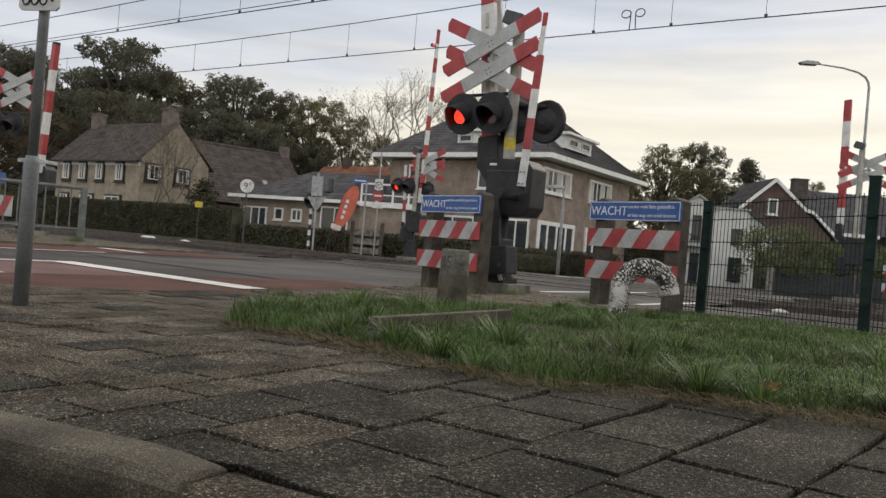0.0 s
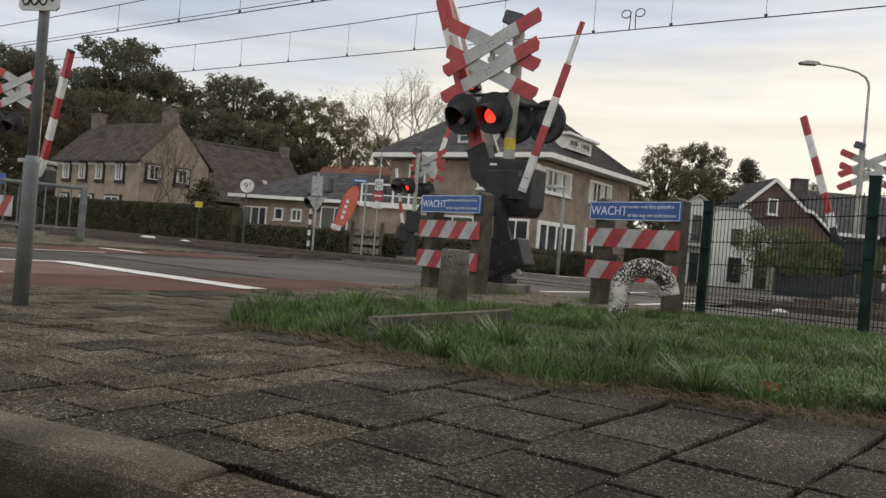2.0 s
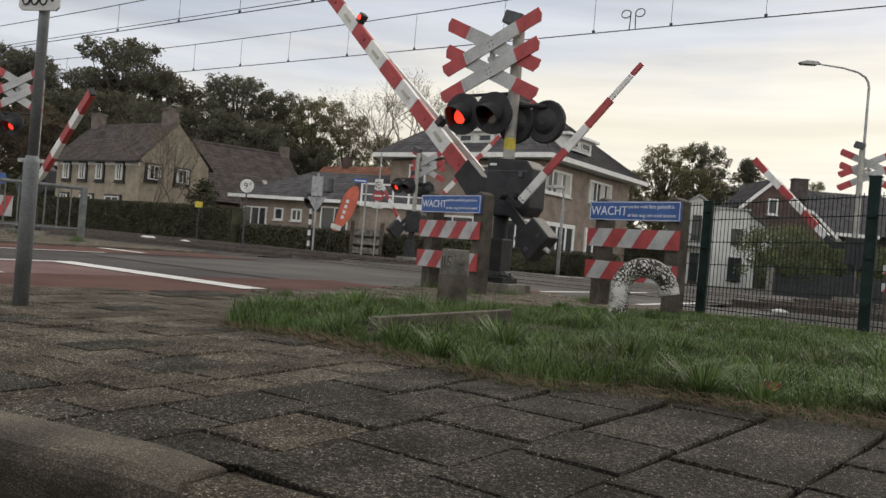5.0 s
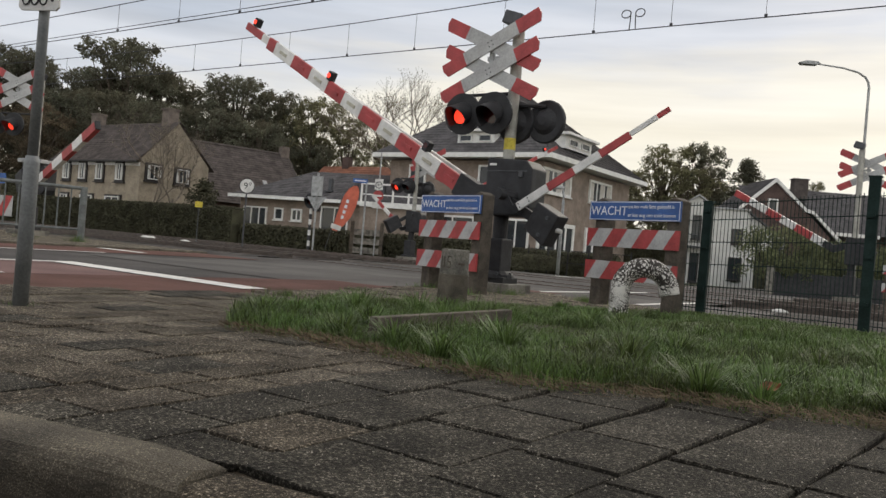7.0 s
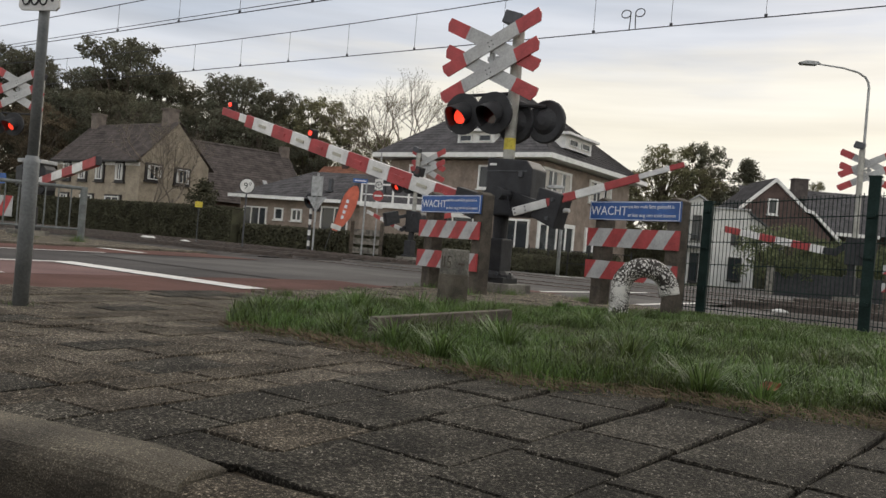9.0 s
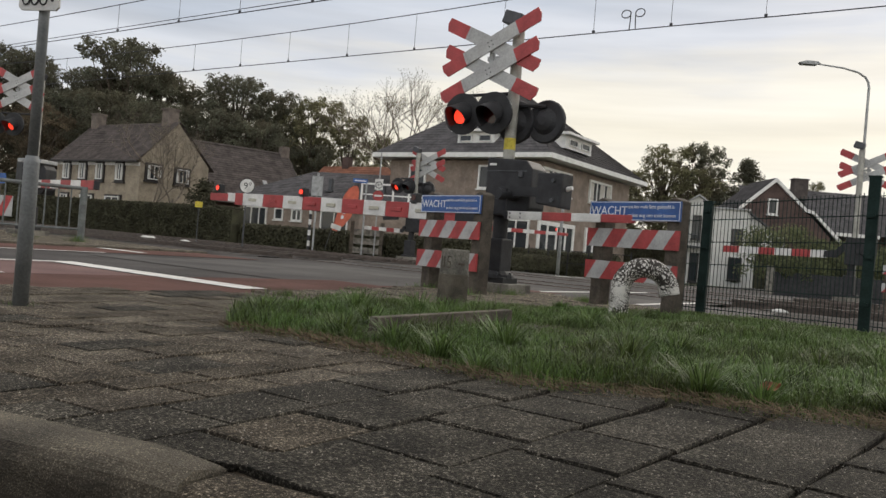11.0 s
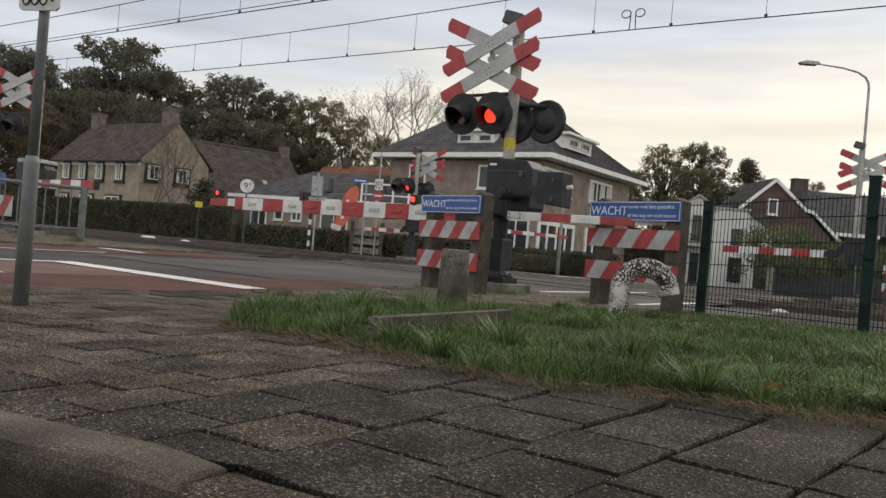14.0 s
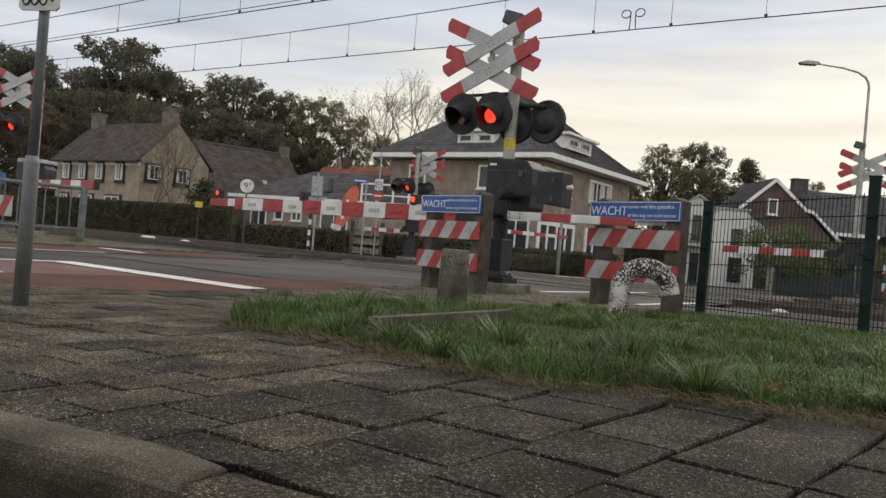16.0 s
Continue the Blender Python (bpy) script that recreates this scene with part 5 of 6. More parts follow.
    window(t, pose(-0.58, 8.0, 1.35, 0, 0, 90), 3.4, 2.1, M_TRIM, 3, 0.22)
    # white stucco house
    t = thing("white_house", "white stucco house with a narrow gable", "house", pose(15.0, 50, 0, 0, 0, -10))
    part("wall", Shape().prism([(-0.05, -0.5), (1.42, -0.5), (1.42, 4.55), (0.68, 5.05), (-0.05, 4.55)], 0, 7, "y"), M_STUCCO, t, "white stucco wall")
    part("roof", Shape().prism([(-0.15, 4.5), (0.68, 5.07), (1.52, 4.5), (1.52, 4.6), (0.68, 5.17), (-0.15, 4.6)], -0.2, 7.2, "y"), M_GALV, t, "pale verge and roof")
    part("wing", Shape().box((2.7, 3.0, 1.9), (2.1, 6.0, 4.9)), M_STUCCO, t, "white stucco side wing")
    part("wing_roof", Shape().box((2.7, 3.0, 4.4), (2.2, 6.3, 0.1)), M_GALV, t, "pale flat roof edge")
    part("lean_to", Shape().prism([(3.75, -0.5), (5.2, -0.5), (5.2, 3.1), (3.75, 4.2)], 0.2, 6, "y"), M_STUCCO, t)
    part("lean_to_roof", Shape().prism([(3.72, 4.22), (5.4, 2.98), (5.4, 3.1), (3.72, 4.36)], -0.1, 6.2, "y"), M_ROOF_G, t, "dark sloping side roof")
    window(t, pose(0.66, -0.02, 3.1), 0.55, 1.5, M_FRAME_D, 1, 0.06)
    window(t, pose(0.66, -0.02, 0.6), 0.55, 1.8, M_FRAME_D, 1, 0.06)
    for x in (3.1,):
        window(t, pose(x, -0.02, 2.7), 0.6, 0.95, M_FRAME_D, 2, 0.06)
        window(t, pose(x, -0.02, 0.7), 0.8, 1.4, M_FRAME_D, 2, 0.06)
    part("balcony", Shape().box((0.66, -0.4, 1.85), (1.2, 0.7, 0.1)).box((0.66, -0.72, 2.6), (1.2, 0.04, 0.05)), M_DARKGREY, t, "small dark balcony")
    for i in range(9):
        part("baluster", Shape().box((0.1 + 0.14 * i, -0.72, 2.22), (0.025, 0.025, 0.75)), M_DARKGREY, t)
    # dark brick gabled house
    t = thing("gabled_house", "dark red brick house with white verge boards", "house", pose(20.6, 56, 0, 0, 0, 0))
    part("wall", Shape().prism([(0.1, -0.5), (6.4, -0.5), (6.4, 3.4), (4.5, 5.2), (2.25, 7.0), (0.1, 5.1)], 0, 5, "y"), M_BRICK_R, t, "dark red brick gable")
    part("verge_board", Shape().prism([(-0.2, 4.85), (2.25, 7.05), (2.25, 7.32), (-0.2, 5.1)], -0.2, 0.0, "y").prism([(2.25, 7.05), (4.4, 5.15), (4.5, 5.35), (2.25, 7.32)], -0.2, 0.0, "y").prism([(4.4, 5.12), (5.0, 5.0), (5.0, 5.2), (4.45, 5.36)], -0.2, 0.0, "y").prism([(5.0, 5.0), (7.0, 3.1), (7.1, 3.3), (5.0, 5.22)], -0.2, 0.0, "y"), M_TRIM, t, "white verge boards")
    tagged(part("roof", roof_slope((2.25, 0, 7.3), (2.25, 5, 7.3), (-0.25, 5, 5.1), (-0.25, 0, 5.1), 8), M_ROOF_G, t), kind="stuff")
    tagged(part("roof_side", roof_slope((7.1, 0, 3.3), (7.1, 5, 3.3), (2.25, 5, 7.3), (2.25, 0, 7.3), 10), M_ROOF_G, t), kind="stuff")
    part("main_wall", Shape().box((9.5, 8.5, 1.9), (13.4, 7, 4.8)), M_BRICK_R, t)
    tagged(part("main_roof", roof_slope((2.0, 3.2, 4.0), (16.6, 3.2, 4.0), (16.6, 8.0, 7.5), (2.5, 8.0, 7.5), 14), M_ROOF_G, t, "grey tiled main roof"), kind="stuff")
    part("chimney", Shape().box((6.75, 6.5, 7.4), (1.05, 0.8, 1.5)).box((6.75, 6.5, 8.15), (1.2, 0.95, 0.1)), M_ROOF, t, "brick chimney")
    window(t, pose(2.15, -0.02, 5.3), 0.72, 1.12, M_TRIM, 1, 0.1)
    window(t, pose(2.3, -0.02, 2.6), 1.8, 1.2, M_TRIM, 2, 0.1)
    part("eaves_board", Shape().box((9.9, 3.1, 3.95), (3.2, 0.1, 0.25)), M_TRIM, t, "white eaves board")


# ---- plants ----
def leaf_cloud(sh, rng, c, r, n, size, flat=1.0):
    for _ in range(n):
        d = Vector((rng.gauss(0, 1), rng.gauss(0, 1), rng.gauss(0, 1)))
        d = d.normalized() * r * rng.random() ** 0.45
        p = Vector(c) + Vector((d.x, d.y, d.z * flat))
        u = Vector((rng.gauss(0, 1), rng.gauss(0, 1), rng.gauss(0, 0.7))).normalized()
        w = u.orthogonal().normalized()
        s = size * rng.uniform(0.6, 1.3)
        sh.add([p - u * s, p - w * s * 0.55, p + u * s, p + w * s * 0.55], [(0, 1, 2, 3)])


def grow(sh, rng, p, d, ln, r, depth, tips, spread=0.6, up=0.25):
    q = p + d * ln
    mid = p.lerp(q, 0.5) + Vector((rng.gauss(0, 1), rng.gauss(0, 1), 0)) * ln * 0.05
    sh.tube([p, mid, q], [r, r * 0.82, r * 0.66], 5, False)
    if depth == 0:
        tips.append(q)
        return
    if depth < 3:
        tips.append(mid)
    for _ in range(rng.choice((2, 3, 3))):
        nd = (d + Vector((rng.gauss(0, spread), rng.gauss(0, spread), rng.gauss(up, spread * 0.5)))).normalized()
        grow(sh, rng, p.lerp(q, rng.uniform(0.65, 1.0)), nd, ln * rng.uniform(0.6, 0.85), r * 0.6, depth - 1, tips, spread, up)


def leafy_tree(seed, h, crown, leaf, label, clumps=70, leaves=260, size=0.15, low=0.22, gap=0.0):
    """Trunk, limbs to every clump, and a lobed crown of many small clumps of leaves with gaps between them."""
    rng = random.Random(seed)
    t = thing("tree", label, "tree", None, "trees behind the houses")
    wood, sh = Shape(), Shape()
    lean = Vector((rng.uniform(-0.4, 0.4), rng.uniform(-0.4, 0.4), 0))
    axis = lambda u: Vector((lean.x * u, lean.y * u, h * u))
    wood.tube([axis(-0.03), axis(0.2), axis(0.45), axis(0.7), axis(0.93)], [h * 0.026, h * 0.02, h * 0.014, h * 0.008, h * 0.002], 8, False)
    lobes = [(rng.uniform(0, 6.28), rng.uniform(0.35, 0.95), rng.uniform(0.72, 1.1)) for _ in range(9)]
    for i in range(clumps):
        u = low + (0.97 - low) * ((i + 0.5) / clumps) ** 0.85
        a = i * 2.39996 + rng.uniform(-0.5, 0.5)
        wide = crown * math.sqrt(max(0.03, 1 - ((u - 0.56) / 0.46) ** 2))
        for la, lu, lk in lobes:
            near = math.exp(-(((a - la + 3.14) % 6.283 - 3.14) ** 2) * 1.2 - ((u - lu) / 0.16) ** 2)
            wide *= 1 + (lk - 1) * near
        k = rng.uniform(0.62, 1.0) if i % 3 else rng.uniform(0.1, 0.6)
        c = axis(u) + Vector((math.cos(a) * wide * k, math.sin(a) * wide * k, rng.uniform(-0.3, 0.3)))
        c.z = min(c.z, h * 0.94)
        foot = axis(max(0.15, u * 0.62))
        mid = foot.lerp(c, 0.55) + Vector((0, 0, -0.06 * h * k))
        wood.tube([foot, mid, c], [h * 0.007, h * 0.0045, h * 0.0014], 5, False)
        r = crown * rng.uniform(0.15, 0.27) * (1 - gap * 0.3)
        for _ in range(rng.choice((2, 3, 3))):
            twig = c + Vector((rng.uniform(-1, 1), rng.uniform(-1, 1), rng.uniform(-0.5, 0.6))) * r
            wood.tube([c, twig], [h * 0.0014, h * 0.0006], 3, False)
            leaf_cloud(sh, rng, twig, r * rng.uniform(0.35, 0.7), int(leaves * 0.15), size, 0.7)
        leaf_cloud(sh, rng, c, r, int(leaves * (0.36 - 0.2 * gap)), size, 0.72)
    part("trunk", wood, M_BARK, t)
    part("crown", sh, leaf, t, "crown of small dull green leaves")
    return t


def build_plants():
    a = leafy_tree(1, 10.0, 3.2, M_LEAF, "tall dark oak behind the houses", 95, 330, 0.085, 0.2)
    b = leafy_tree(2, 10.0, 3.3, M_LEAF, "dark leafy tree behind the houses", 80, 330, 0.09, 0.16)
    c = leafy_tree(3, 10.0, 3.0, M_LEAF2, "tree with thinning yellow-green autumn leaves", 90, 330, 0.08, 0.1, 0.25)
    e = leafy_tree(4, 10.0, 3.4, M_LEAF_BROWN, "broad tree with brownish autumn leaves", 75, 300, 0.09, 0.12)
    # tree, place, height and girth, turn
    spots = [(b, -43.5, 75, 17.0, 1.0, 40), (b, -40.6, 76, 16.6, 0.72, 110), (b, -37.2, 76, 15.5, 0.85, 90), (a, -34.6, 78, 15.6, 0.8, 200),
             (a, -30.6, 75, 18.4, 0.98, 10), (b, -27.3, 76, 15.6, 0.8, 150), (b, -24.2, 77, 14.6, 0.8, 250), (a, -20.0, 75, 15.8, 0.92, 20), (b, -17.2, 77, 14.9, 0.7, 300),
             (c, -12.9, 75, 14.3, 0.78, 120), (c, -9.6, 76, 13.1, 0.72, 70), (c, -15.4, 77, 12.6, 0.7, 10), (c, -6.6, 80, 12.0, 0.8, 200),
             (e, -36.8, 62, 9.6, 0.95, 33), (e, -32.6, 63, 10.0, 0.9, 210), (b, -29.5, 68, 12.0, 1.0, 290), (b, -25.0, 69, 11.6, 1.0, 5), (b, -20.8, 69, 11.6, 1.0, 66), (b, -16.6, 70, 11.0, 1.0, 130),
             (e, -40.5, 63, 11.0, 1.0, 100), (b, -34.4, 71, 12.5, 1.0, 170), (b, -45.5, 66, 14.0, 1.0, 10), (b, -12.5, 72, 9.5, 0.95, 80),
             (c, 20.4, 76, 12.7, 0.92, 77), (b, 24.3, 76, 13.2, 0.62, 190), (c, 17.9, 78, 10.4, 0.8, 250), (c, 22.4, 73, 10.4, 0.9, 300), (c, 35.2, 77, 10.6, 0.5, 30), (b, 25.9, 78, 10.0, 0.6, 40), (b, 15.2, 84, 8.6, 0.8, 130)]
    first = {}
    for src, x, y, tall, girth, r in spots:
        o = copy_thing(src, pose(x, y, -0.4, 0, 0, r)) if src in first else src
        first[src] = True
        o.matrix_basis = pose(x, y, -0.4, 0, 0, r)
        k = tall / 10.0 * 0.985
        o.scale = (k * girth, k * girth, k)
    # conifer
    rng = random.Random(12)
    t = thing("conifer", "slender dark conifer behind the roofs", "tree", pose(27.9, 75, -0.4))
    part("trunk", Shape().tube([(0, 0, 0), (0, 0, 11.2)], [0.2, 0.03], 8), M_BARK, t)
    sh = Shape()
    for i in range(420):
        z = rng.uniform(1.5, 11.3)
        rr = (12.0 - z) * 0.62
        an = rng.uniform(0, 6.28)
        leaf_cloud(sh, rng, (math.cos(an) * rr * rng.random(), math.sin(an) * rr * rng.random(), z), 0.5, 44, 0.12)
    part("crown", sh, M_LEAF, t)
    # bare trees
    for x, y, h, seed, lab in ((-3.4, 66, 20.6, 5, "bare pale-twigged tree beside the villa"), (0.2, 70, 20.8, 7, "bare pale-twigged tree behind the villa"), (-15.9, 46.5, 9.6, 9, "bare garden tree before the gable"), (-17.2, 47.0, 8.2, 15, "bare garden tree before the gable")):
        rng = random.Random(seed)
        t = thing("bare_tree", lab, "tree", pose(x, y, -0.4))
        sh, tips = Shape(), []
        grow(sh, rng, Vector((0, 0, 0)), Vector((0, 0, 1)), h * 0.25, h * 0.011, 7, tips, 0.5, 0.26)
        part("trunk", sh, M_TWIG, t, "bare branches and twigs")
        lf = Shape()
        for p in tips:
            leaf_cloud(lf, rng, p, 0.35, 2 if h > 10 else rng.choice((0, 0, 0, 0, 1)), 0.06 if h > 10 else 0.04)
        part("last_leaves", lf, M_LEAF2, t)

    def hedge(label, pts, width, top, seed, leaf=M_HEDGE, size=0.05, density=420, base=None):
        """A clipped hedge along a line on the ground, as a core with leaves all over it."""
        t = thing("hedge", label, "hedge", None, "garden hedges")
        core, lv = Shape(), Shape()
        rng = random.Random(seed)
        for (x0, y0), (x1, y1) in zip(pts, pts[1:]):
            ln = math.hypot(x1 - x0, y1 - y0)
            nn = x0 * N.x + y0 * N.y
            z0 = (fall(nn) if base is None else base) - 0.1
            m = Matrix.Translation((x0, y0, 0)) @ pose(0, 0, 0, 0, 0, math.degrees(math.atan2(y1 - y0, x1 - x0)))
            core.box((ln / 2, 0, (z0 + top - 0.06) / 2), (ln, width - 0.14, top - 0.06 - z0), m)
            for _ in range(int(ln * (top - z0 + width) * density)):
                u, f = rng.uniform(0, ln), rng.random()
                if f < (top - z0) / (top - z0 + width):
                    p = Vector((u, -width / 2 + rng.gauss(0, 0.03), rng.uniform(z0, top)))
                else:
                    p = Vector((u, rng.uniform(-width / 2, width / 2), top + rng.gauss(0, 0.03)))
                p.z += 0.03 * noise.noise((u * 0.9, seed, 0))
                d = Vector((rng.gauss(0, 1), rng.gauss(0, 1), rng.gauss(0, 1))).normalized()
                w, s = d.orthogonal().normalized(), size * rng.uniform(0.6, 1.3)
                p = m @ p
                lv.add([p - d * s, p - w * s * 0.6, p + d * s, p + w * s * 0.6], [(0, 1, 2, 3)])
        part("core", core, M_HEDGE, t, "dense dark inner twigs")
        part("leaves", lv, leaf, t, "small clipped leaves")

    hedge("tall clipped dark hedge beyond the railway", [sn(-58, 20.6)[:2], sn(-24.1, 20.6)[:2]], 0.8, 1.3, 1, size=0.045, density=520)
    hedge("low clipped hedge before the bungalow", [sn(-24.1, 20.9)[:2], sn(-13.3, 20.9)[:2]], 0.6, 0.72, 2, size=0.05, density=420)
    hedge("low clipped hedge before the villa", [(-1.4, 27.5), (5.4, 36.6)], 0.6, 0.45, 4, size=0.05, density=420)
    hedge("low clipped hedge before the villa", [(3.2, 38.6), (7.8, 35.5)], 0.7, 0.72, 3, size=0.06, density=360)
    hedge("tall rough thicket under the trees", [(-75, 66), (-27, 57)], 2.0, 3.2, 6, size=0.16, density=34, base=-0.4)
    hedge("tall garden hedge between the houses", [(8.6, 58), (16.0, 54)], 1.2, 2.4, 7, size=0.10, density=90, base=-0.4)
    hedge("garden hedge beside the far road", [(18.0, 46), (48, 40)], 1.2, 1.7, 8, size=0.10, density=80, base=-0.4)
    hedge("tall garden hedge behind the bungalow", [(-9, 66), (1.0, 62)], 1.2, 3.0, 9, size=0.12, density=60, base=-0.4)
    # broad garden shrub
    for i, (x, y, r, h) in enumerate(((14.7, 35, 2.1, 2.9), (17.2, 35.6, 1.8, 2.4), (20.0, 36, 1.8, 2.3))):
        rng = random.Random(60 + i)
        t = thing("shrub", "broad rounded green garden shrub", "shrub", pose(x, y, -0.35), "garden shrubs")
        stems = Shape()
        for k in range(6):
            stems.tube([(0.1 * k - 0.3, 0, 0), (0.35 * k - 0.9, 0, h * 0.6)], [0.04, 0.02], 5)
        part("stems", stems, M_BARK, t)
        lv = Shape()
        for k in range(120):
            an, q = rng.uniform(0, 6.28), rng.random() ** 0.5
            zz = rng.uniform(0.3, 1.0)
            rr = r * math.sqrt(max(0.1, 1 - (zz - 0.45) ** 2 * 2.6))
            leaf_cloud(lv, rng, (math.cos(an) * rr * q, math.sin(an) * rr * q, zz * h), 0.34, 75, 0.06)
        part("leaves", lv, M_BUSH, t)
    rng = random.Random(77)
    t = thing("shrub", "dark rounded evergreen before the gable", "shrub", pose(-14.4, 47.5, -0.35), "garden shrubs")
    lv = Shape()
    for k in range(60):
        an, zz = rng.uniform(0, 6.28), rng.random()
        rr = 1.25 * math.sqrt(1.02 - zz ** 2)
        leaf_cloud(lv, rng, (math.cos(an) * rr * rng.random(), math.sin(an) * rr * rng.random(), 0.3 + zz * 3.2), 0.4, 60, 0.09)
    part("leaves", lv, M_HEDGE, t)


# ---- street furniture beyond the tracks ----
def disc(c, r, y0, y1, n=24):
    return Shape().tube([(c[0], y0, c[1]), (c[0], y1, c[1])], r, n)


def build_signs():
    t = thing("speed_board", "round white railway board on a post", "railway sign", pose(-5.27, 21.0, 0, 0, 0, 10))
    part("post", Shape().tube([(0, 0.03, -0.1), (0, 0.03, 1.6)], 0.022, 8), M_DARKGREY, t)
    pl = part("plate", disc((0, 1.64), 0.185, -0.01, 0.01), M_WHITE, t)
    part("rim", Shape().tube([(0.185 * math.cos(a * 0.2618), 0, 1.64 + 0.185 * math.sin(a * 0.2618)) for a in range(25)], 0.012, 6), M_INK, t)
    lettering("9", 0.24, M_INK, pl, pose(-0.09, -0.014, 1.63, 90, 0, 0))
    lettering("0", 0.13, M_INK, pl, pose(0.05, -0.014, 1.70, 90, 0, 0))
    t = thing("marker_sign", "small yellow plate on a thin post", "sign", pose(-6.8, 22.0, 0, 0, 0, 0))
    part("post", Shape().tube([(0, 0.02, -0.1), (0, 0.02, 1.0)], 0.015, 8), M_DARKGREY, t)
    part("plate", Shape().box((0, 0, 1.08), (0.2, 0.015, 0.16)), M_YELLOW, t, "yellow plate")
    # back of a road sign with a give-way triangle
    t = thing("traffic_sign", "grey back of a traffic sign on a post", "traffic sign", pose(-3.95, 24.2, 0, 0, 0, -10))
    part("post", Shape().tube([(0, 0.02, -0.1), (0, 0.02, 2.4)], 0.03, 10), M_GALV, t)
    part("plate", Shape().box((0, -0.01, 2.0), (0.34, 0.03, 0.6)).box((0.1, -0.03, 2.0), (0.03, 0.02, 0.6)), M_GALV, t)
    part("triangle", Shape().prism([(-0.3, 1.68), (0.0, 1.2), (0.3, 1.68)], 0.03, 0.05), M_GALV, t)
    # small signal with a striped post
    t = thing("side_signal", "black signal on a black and white striped post", "railway signal", pose(-4.15, 24.6, 0, 0, 0, 0))
    for i in range(8):
        part("band", Shape().tube([(0, 0, i * 0.165), (0, 0, (i + 1) * 0.165)], 0.045, 10), M_WHITE if i % 2 else M_BLACK, t)
    signal_lamp(t, pose(-0.02, -0.06, 1.56, 0, 0, -30), 0.24, None)
    part("box", Shape().box((0.16, 0.1, 1.5), (0.22, 0.25, 0.5)), M_BLACK, t, bevel=0.02)
    # flag
    t = thing("beach_flag", "orange feather flag with pale lettering", "flag", pose(-3.86, 26.0, 0.02, 0, 14, -8))
    part("pole", Shape().tube([(0, 0, -0.2), (0.02, 0, 1.75), (0.12, 0, 2.2), (0.3, 0, 2.37)], 0.012, 6), M_DARKGREY, t)
    sh = Shape()
    out = [(0.0, 0.75, 0.2), (0.01, 1.0, 0.36), (0.015, 1.35, 0.5), (0.03, 1.7, 0.54), (0.07, 1.98, 0.54), (0.16, 2.2, 0.5), (0.28, 2.35, 0.42)]
    for i, (xa, z, xb) in enumerate(out):
        for k in range(5):
            u = k / 4
            sh.v.append((xa + (xb - xa) * u, 0.025 * math.sin(u * 5 + i), z))
    sh.f = [(i * 5 + k, i * 5 + k + 1, i * 5 + k + 6, i * 5 + k + 5) for i in range(len(out) - 1) for k in range(4)]
    cloth = part("cloth", sh, M_FLAG, t, "orange cloth")
    for i in range(4):
        part("pale_mark", Shape().box((0.24, -0.045, 1.25 + 0.18 * i), (0.09, 0.004, 0.11)), M_LETTER, cloth)
    part("lower_plate", Shape().box((0.14, -0.04, 0.88), (0.34, 0.01, 0.16)), M_WHITE, cloth)
    # street name plate, zone sign, no-entry sign
    t = thing("street_name_sign", "blue street name plate on a post", "sign", pose(-2.55, 25.0, 0, 0, 0, 0))
    part("post", Shape().tube([(0.0, 0.02, -0.2), (0.0, 0.02, 2.3)], 0.028, 8), M_GALV, t)
    pl = part("plate", Shape().box((-0.2, 0, 2.33), (0.46, 0.015, 0.13)), M_BLUE, t, "blue plate")
    part("bar", Shape().box((-0.2, -0.01, 2.33), (0.36, 0.004, 0.035)), M_LETTER, pl)
    t = thing("traffic_sign", "zone plate above a round red sign on a post", "traffic sign", pose(-2.18, 25.2, 0, 0, 0, -8))
    part("post", Shape().tube([(0, 0.03, -0.2), (0, 0.03, 3.3)], 0.022, 8), M_GALV, t)
    pl = part("zone_plate", Shape().box((0, 0, 2.28), (0.26, 0.015, 0.34)), M_WHITE, t)
    part("ring", Shape().tube([(0.1 * math.cos(a * 0.2618), -0.012, 2.26 + 0.1 * math.sin(a * 0.2618)) for a in range(25)], 0.013, 6), M_INK, pl)
    lettering("30", 0.1, M_INK, pl, pose(-0.06, -0.012, 2.26, 90, 0, 0))
    ne = part("round_sign", disc((0, 1.92), 0.17, -0.01, 0.01), M_RED, t, "red disc with white bar")
    part("bar", Shape().box((0, -0.014, 1.92), (0.24, 0.006, 0.055)), M_WHITE, ne)
    part("under_plate", Shape().box((0, 0, 1.62), (0.34, 0.015, 0.2)), M_WHITE, t)
    # balcony balustrade of the bungalow's annex
    t = thing("balustrade", "white balustrade on the annex roof", "balustrade", pose(-4.05, 41, 0, 0, 0, -10))
    part("base", Shape().box((1.3, 0, 2.35), (3.4, 0.2, 0.16)), M_TRIM, t)
    part("annex_wall", Shape().box((1.3, 1.6, 0.95), (3.4, 3.0, 2.7)), M_BRICK_B, t)
    part("handrail", Shape().box((1.3, 0, 3.45), (3.4, 0.08, 0.09)).box((1.3, 0, 2.9), (3.4, 0.05, 0.06)), M_TRIM, t)
    for i in range(5):
        part("baluster", Shape().box((-0.36 + 0.83 * i, 0, 2.9), (0.09, 0.09, 1.1)), M_TRIM, t)
    # short wooden fence beside the far mast
    t = thing("wooden_fence", "weathered wooden fence beside the far signal", "fence", pose(-3.05, 26.6, 0, 0, 0, -8))
    for px in (0.0, 1.0):
        part("post", Shape().box((px, 0, 0.45), (0.12, 0.12, 1.3)), M_POST, t)
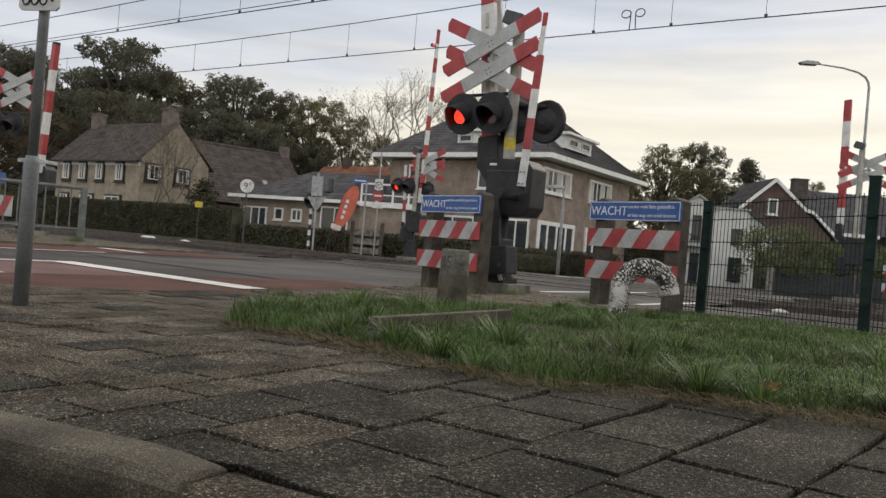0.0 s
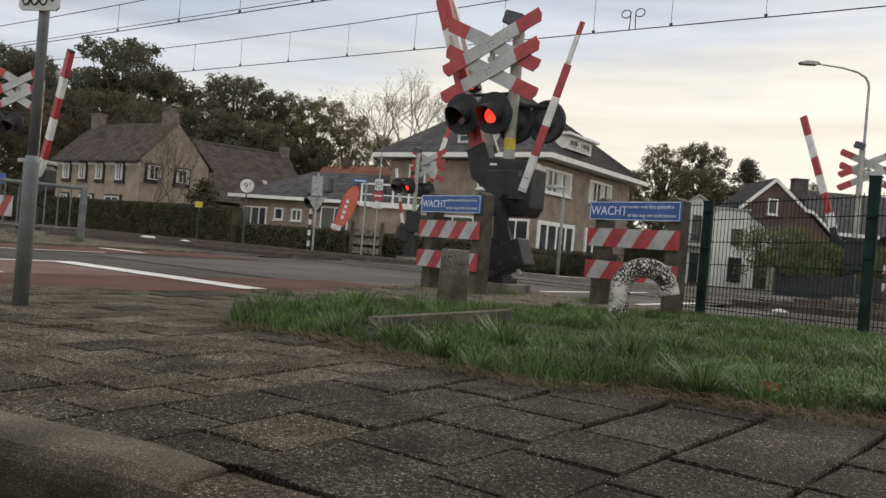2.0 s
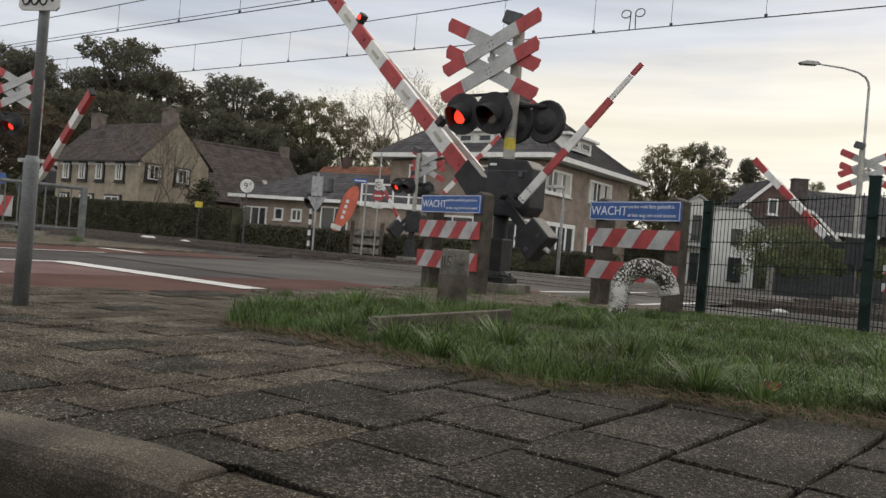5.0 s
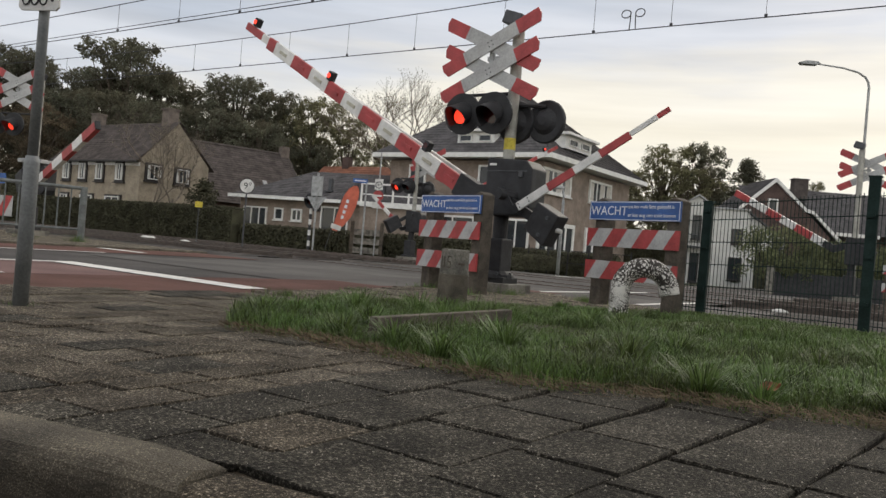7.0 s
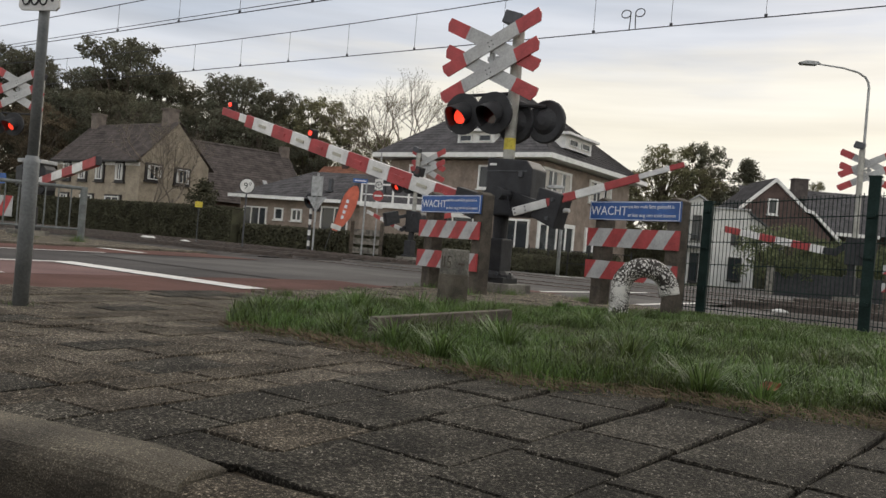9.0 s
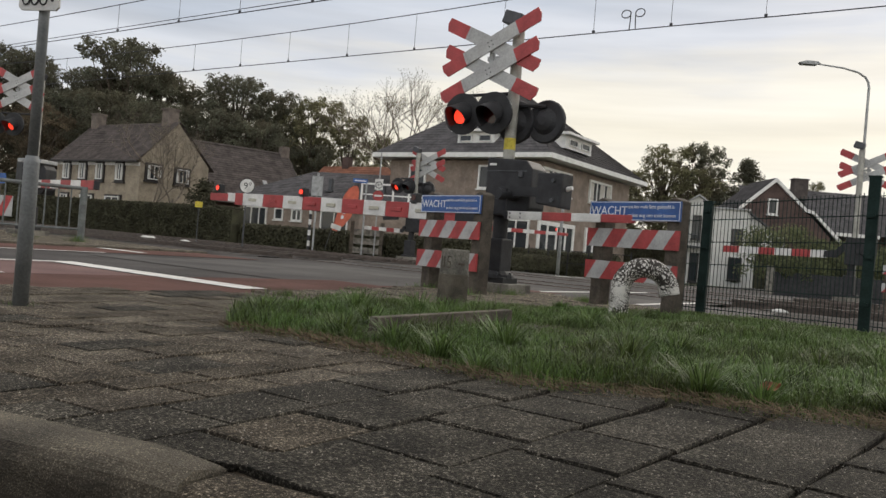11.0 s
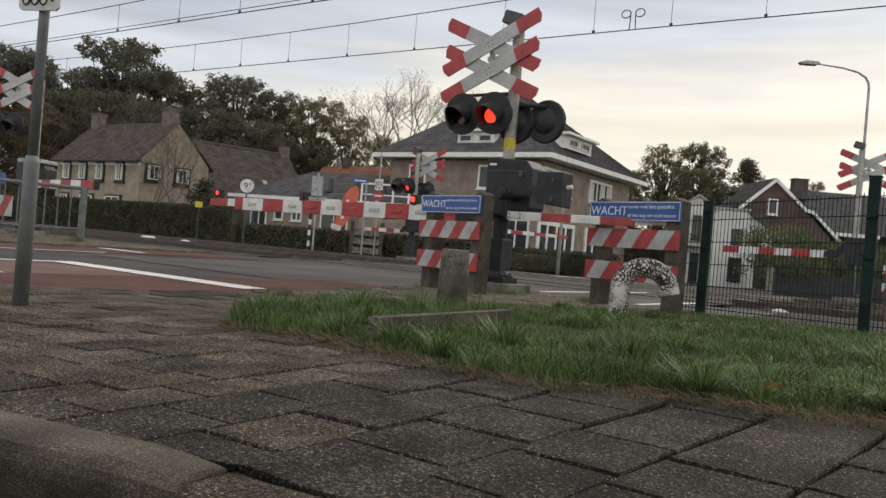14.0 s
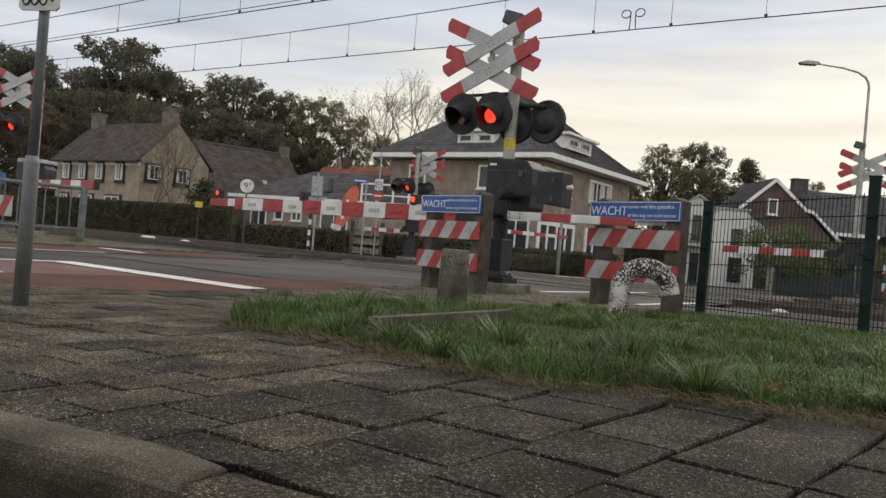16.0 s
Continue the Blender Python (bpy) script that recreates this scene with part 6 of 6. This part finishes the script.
    for z in (0.15, 0.45, 0.75):
        part("plank", Shape().box((0.5, -0.04, z), (1.1, 0.03, 0.2)), M_CONC, t)
    # blue plate and striped post behind the left pole
    t = thing("crossing_plate", "blue plate with white mark on a short post", "sign", pose(-8.75, 15.6, 0, 0, 0, 0))
    part("post", Shape().box((0, 0.03, 0.6), (0.06, 0.04, 1.3)), M_POST, t)
    part("plate", Shape().box((0, 0, 1.08), (0.26, 0.015, 0.2)), M_BLUE, t)
    rd, wh = Shape(), Shape()
    stripes(wh, rd, -0.3, 0.3, 4, -0.01, 0.01, 0.35, 0.75, 0.15)
    b = part("striped_board", rd, M_RED, t)
    part("white_stripes", wh, M_GREYBOARD, b)
    t = thing("warning_board", "red and white striped board on posts beyond the fence", "sign", pose(9.75, 17.7, 0, 0, 0, YAW))
    for px in (0.1, 0.9):
        part("post", Shape().box((px, 0.05, 0.5), (0.12, 0.1, 1.2)), M_POST, t)
    for z in (0.28, 0.68):
        rd, wh = Shape(), Shape()
        stripes(wh, rd, 0.0, 1.0, 6, -0.01, 0.01, z, z + 0.2, 0.16)
        b = part("striped_board", rd, M_RED, t)
        part("white_stripes", wh, M_GREYBOARD, b)
    # iron fence and posts before the villa
    t = thing("garden_fence", "thin dark iron garden fence before the villa", "fence", pose(3.9, 36.4, -0.3, 0, 0, -30))
    for i in range(6):
        part("post", Shape().tube([(i * 0.95, 0, 0), (i * 0.95, 0, 1.25)], 0.03, 8), M_BLACK, t)
    for z in (0.55, 1.1):
        part("rail", Shape().tube([(0, 0, z), (4.75, 0, z)], 0.015, 6), M_BLACK, t)
    t = thing("garden_wall", "dark low gate and wall before the shrubs", "wall", pose(14.0, 33.6, -0.35, 0, 0, -12))
    part("panel", Shape().box((2.2, 0, 0.5), (4.6, 0.08, 1.0)), M_BLACK, t)
    part("pillar", Shape().box((-0.2, 0, 0.6), (0.3, 0.3, 1.25)), M_CONC, t)


def motions():
    for arm, p, az, angles in BOOMS:
        walk(arm, rows_for(p, az, angles))
    # the two lamps of each signal flash in turn
    first = [(0.0, 0.17), (0.37, 0.67), (1.0, 1.37), (1.7, 1.98), (2.3, 2.66), (2.95, 3.35), (3.6, 3.95), (4.27, 4.6), (4.93, 5.26), (5.6, 5.93), (6.25, 6.6), (6.9, 7.3), (7.6, 7.93), (8.25, 8.6), (8.9, 9.23), (9.56, 9.88), (10.2, 10.53),
             (10.86, 11.19), (11.46, 11.8), (12.15, 12.54), (12.85, 13.2), (13.46, 13.8), (14.13, 14.45), (14.8, 15.15), (15.45, 15.78)]
    second = [(0.2, 0.33)] + [(a[1] + 0.0, b[0]) for a, b in zip(first[1:], first[2:])] + [(15.78, 16.2)]
    second = [(a - 0.06 if abs(a - 12.54) < 0.01 else a, b) for a, b in second]
    # the mast across the road keeps its own time
    third = [(0.165, 0.46), (0.83, 1.13), (1.56, 1.80)] + [(0.165 + 0.6625 * k, 0.46 + 0.6625 * k) for k in range(3, 24)] + [(15.95, 16.2)]
    for lens, phase, shown, sunk in GLOWS:
        rows, on = [], {"L": first, "R": second, "M": third}[phase]
        rows.append((0.0, shown if on[0][0] <= 0 else sunk))
        for a, b in on:
            if a > 0.02:
                rows += [(a - 0.034, sunk), (a, shown)]
            if b < 15.95:
                rows += [(b - 0.034, shown), (b, sunk)]
        rows.append((16.0, shown if on[-1][1] >= 16 else sunk))
        clean = []
        for r in rows:
            if not clean or frame(r[0]) > frame(clean[-1][0]):
                clean.append(r)
        walk(lens, clean)


build_ground()
build_crossing()
warning_panel(-0.27, 8.72, 0.345, 7.98, 1.0, 0.06)
warning_panel(1.46, 8.12, 2.12, 7.22, 1.04)
gooseneck()
marker_post()
pole_sign()
mesh_fence()
railing()
wires()
street_lamp(14.4, 28, 8.1, 1.9, "tall grey street lamp with a curved arm")
street_lamp(4.5, 31, 3.3, 0.1, "small street lamp before the villa")
street_lamp(-27.5, 46, 5.6, 1.3, "grey street lamp among the trees")
# unseen wall added behind the eye to darken near surfaces facing it
rear = part("rear_light_block", Shape().box((2.4, 0, 1.6), (11, 0.22, 3.4)), M_BRICK_R, at=pose(0.0, -1.05, -0.15, 0, 0, -4))
tagged(rear, "unseen plain dark brick wall added behind the eye to block light", "wall", "", "structure")
build_houses()
build_plants()
build_signs()
build_grass()
build_pavement()
motions()
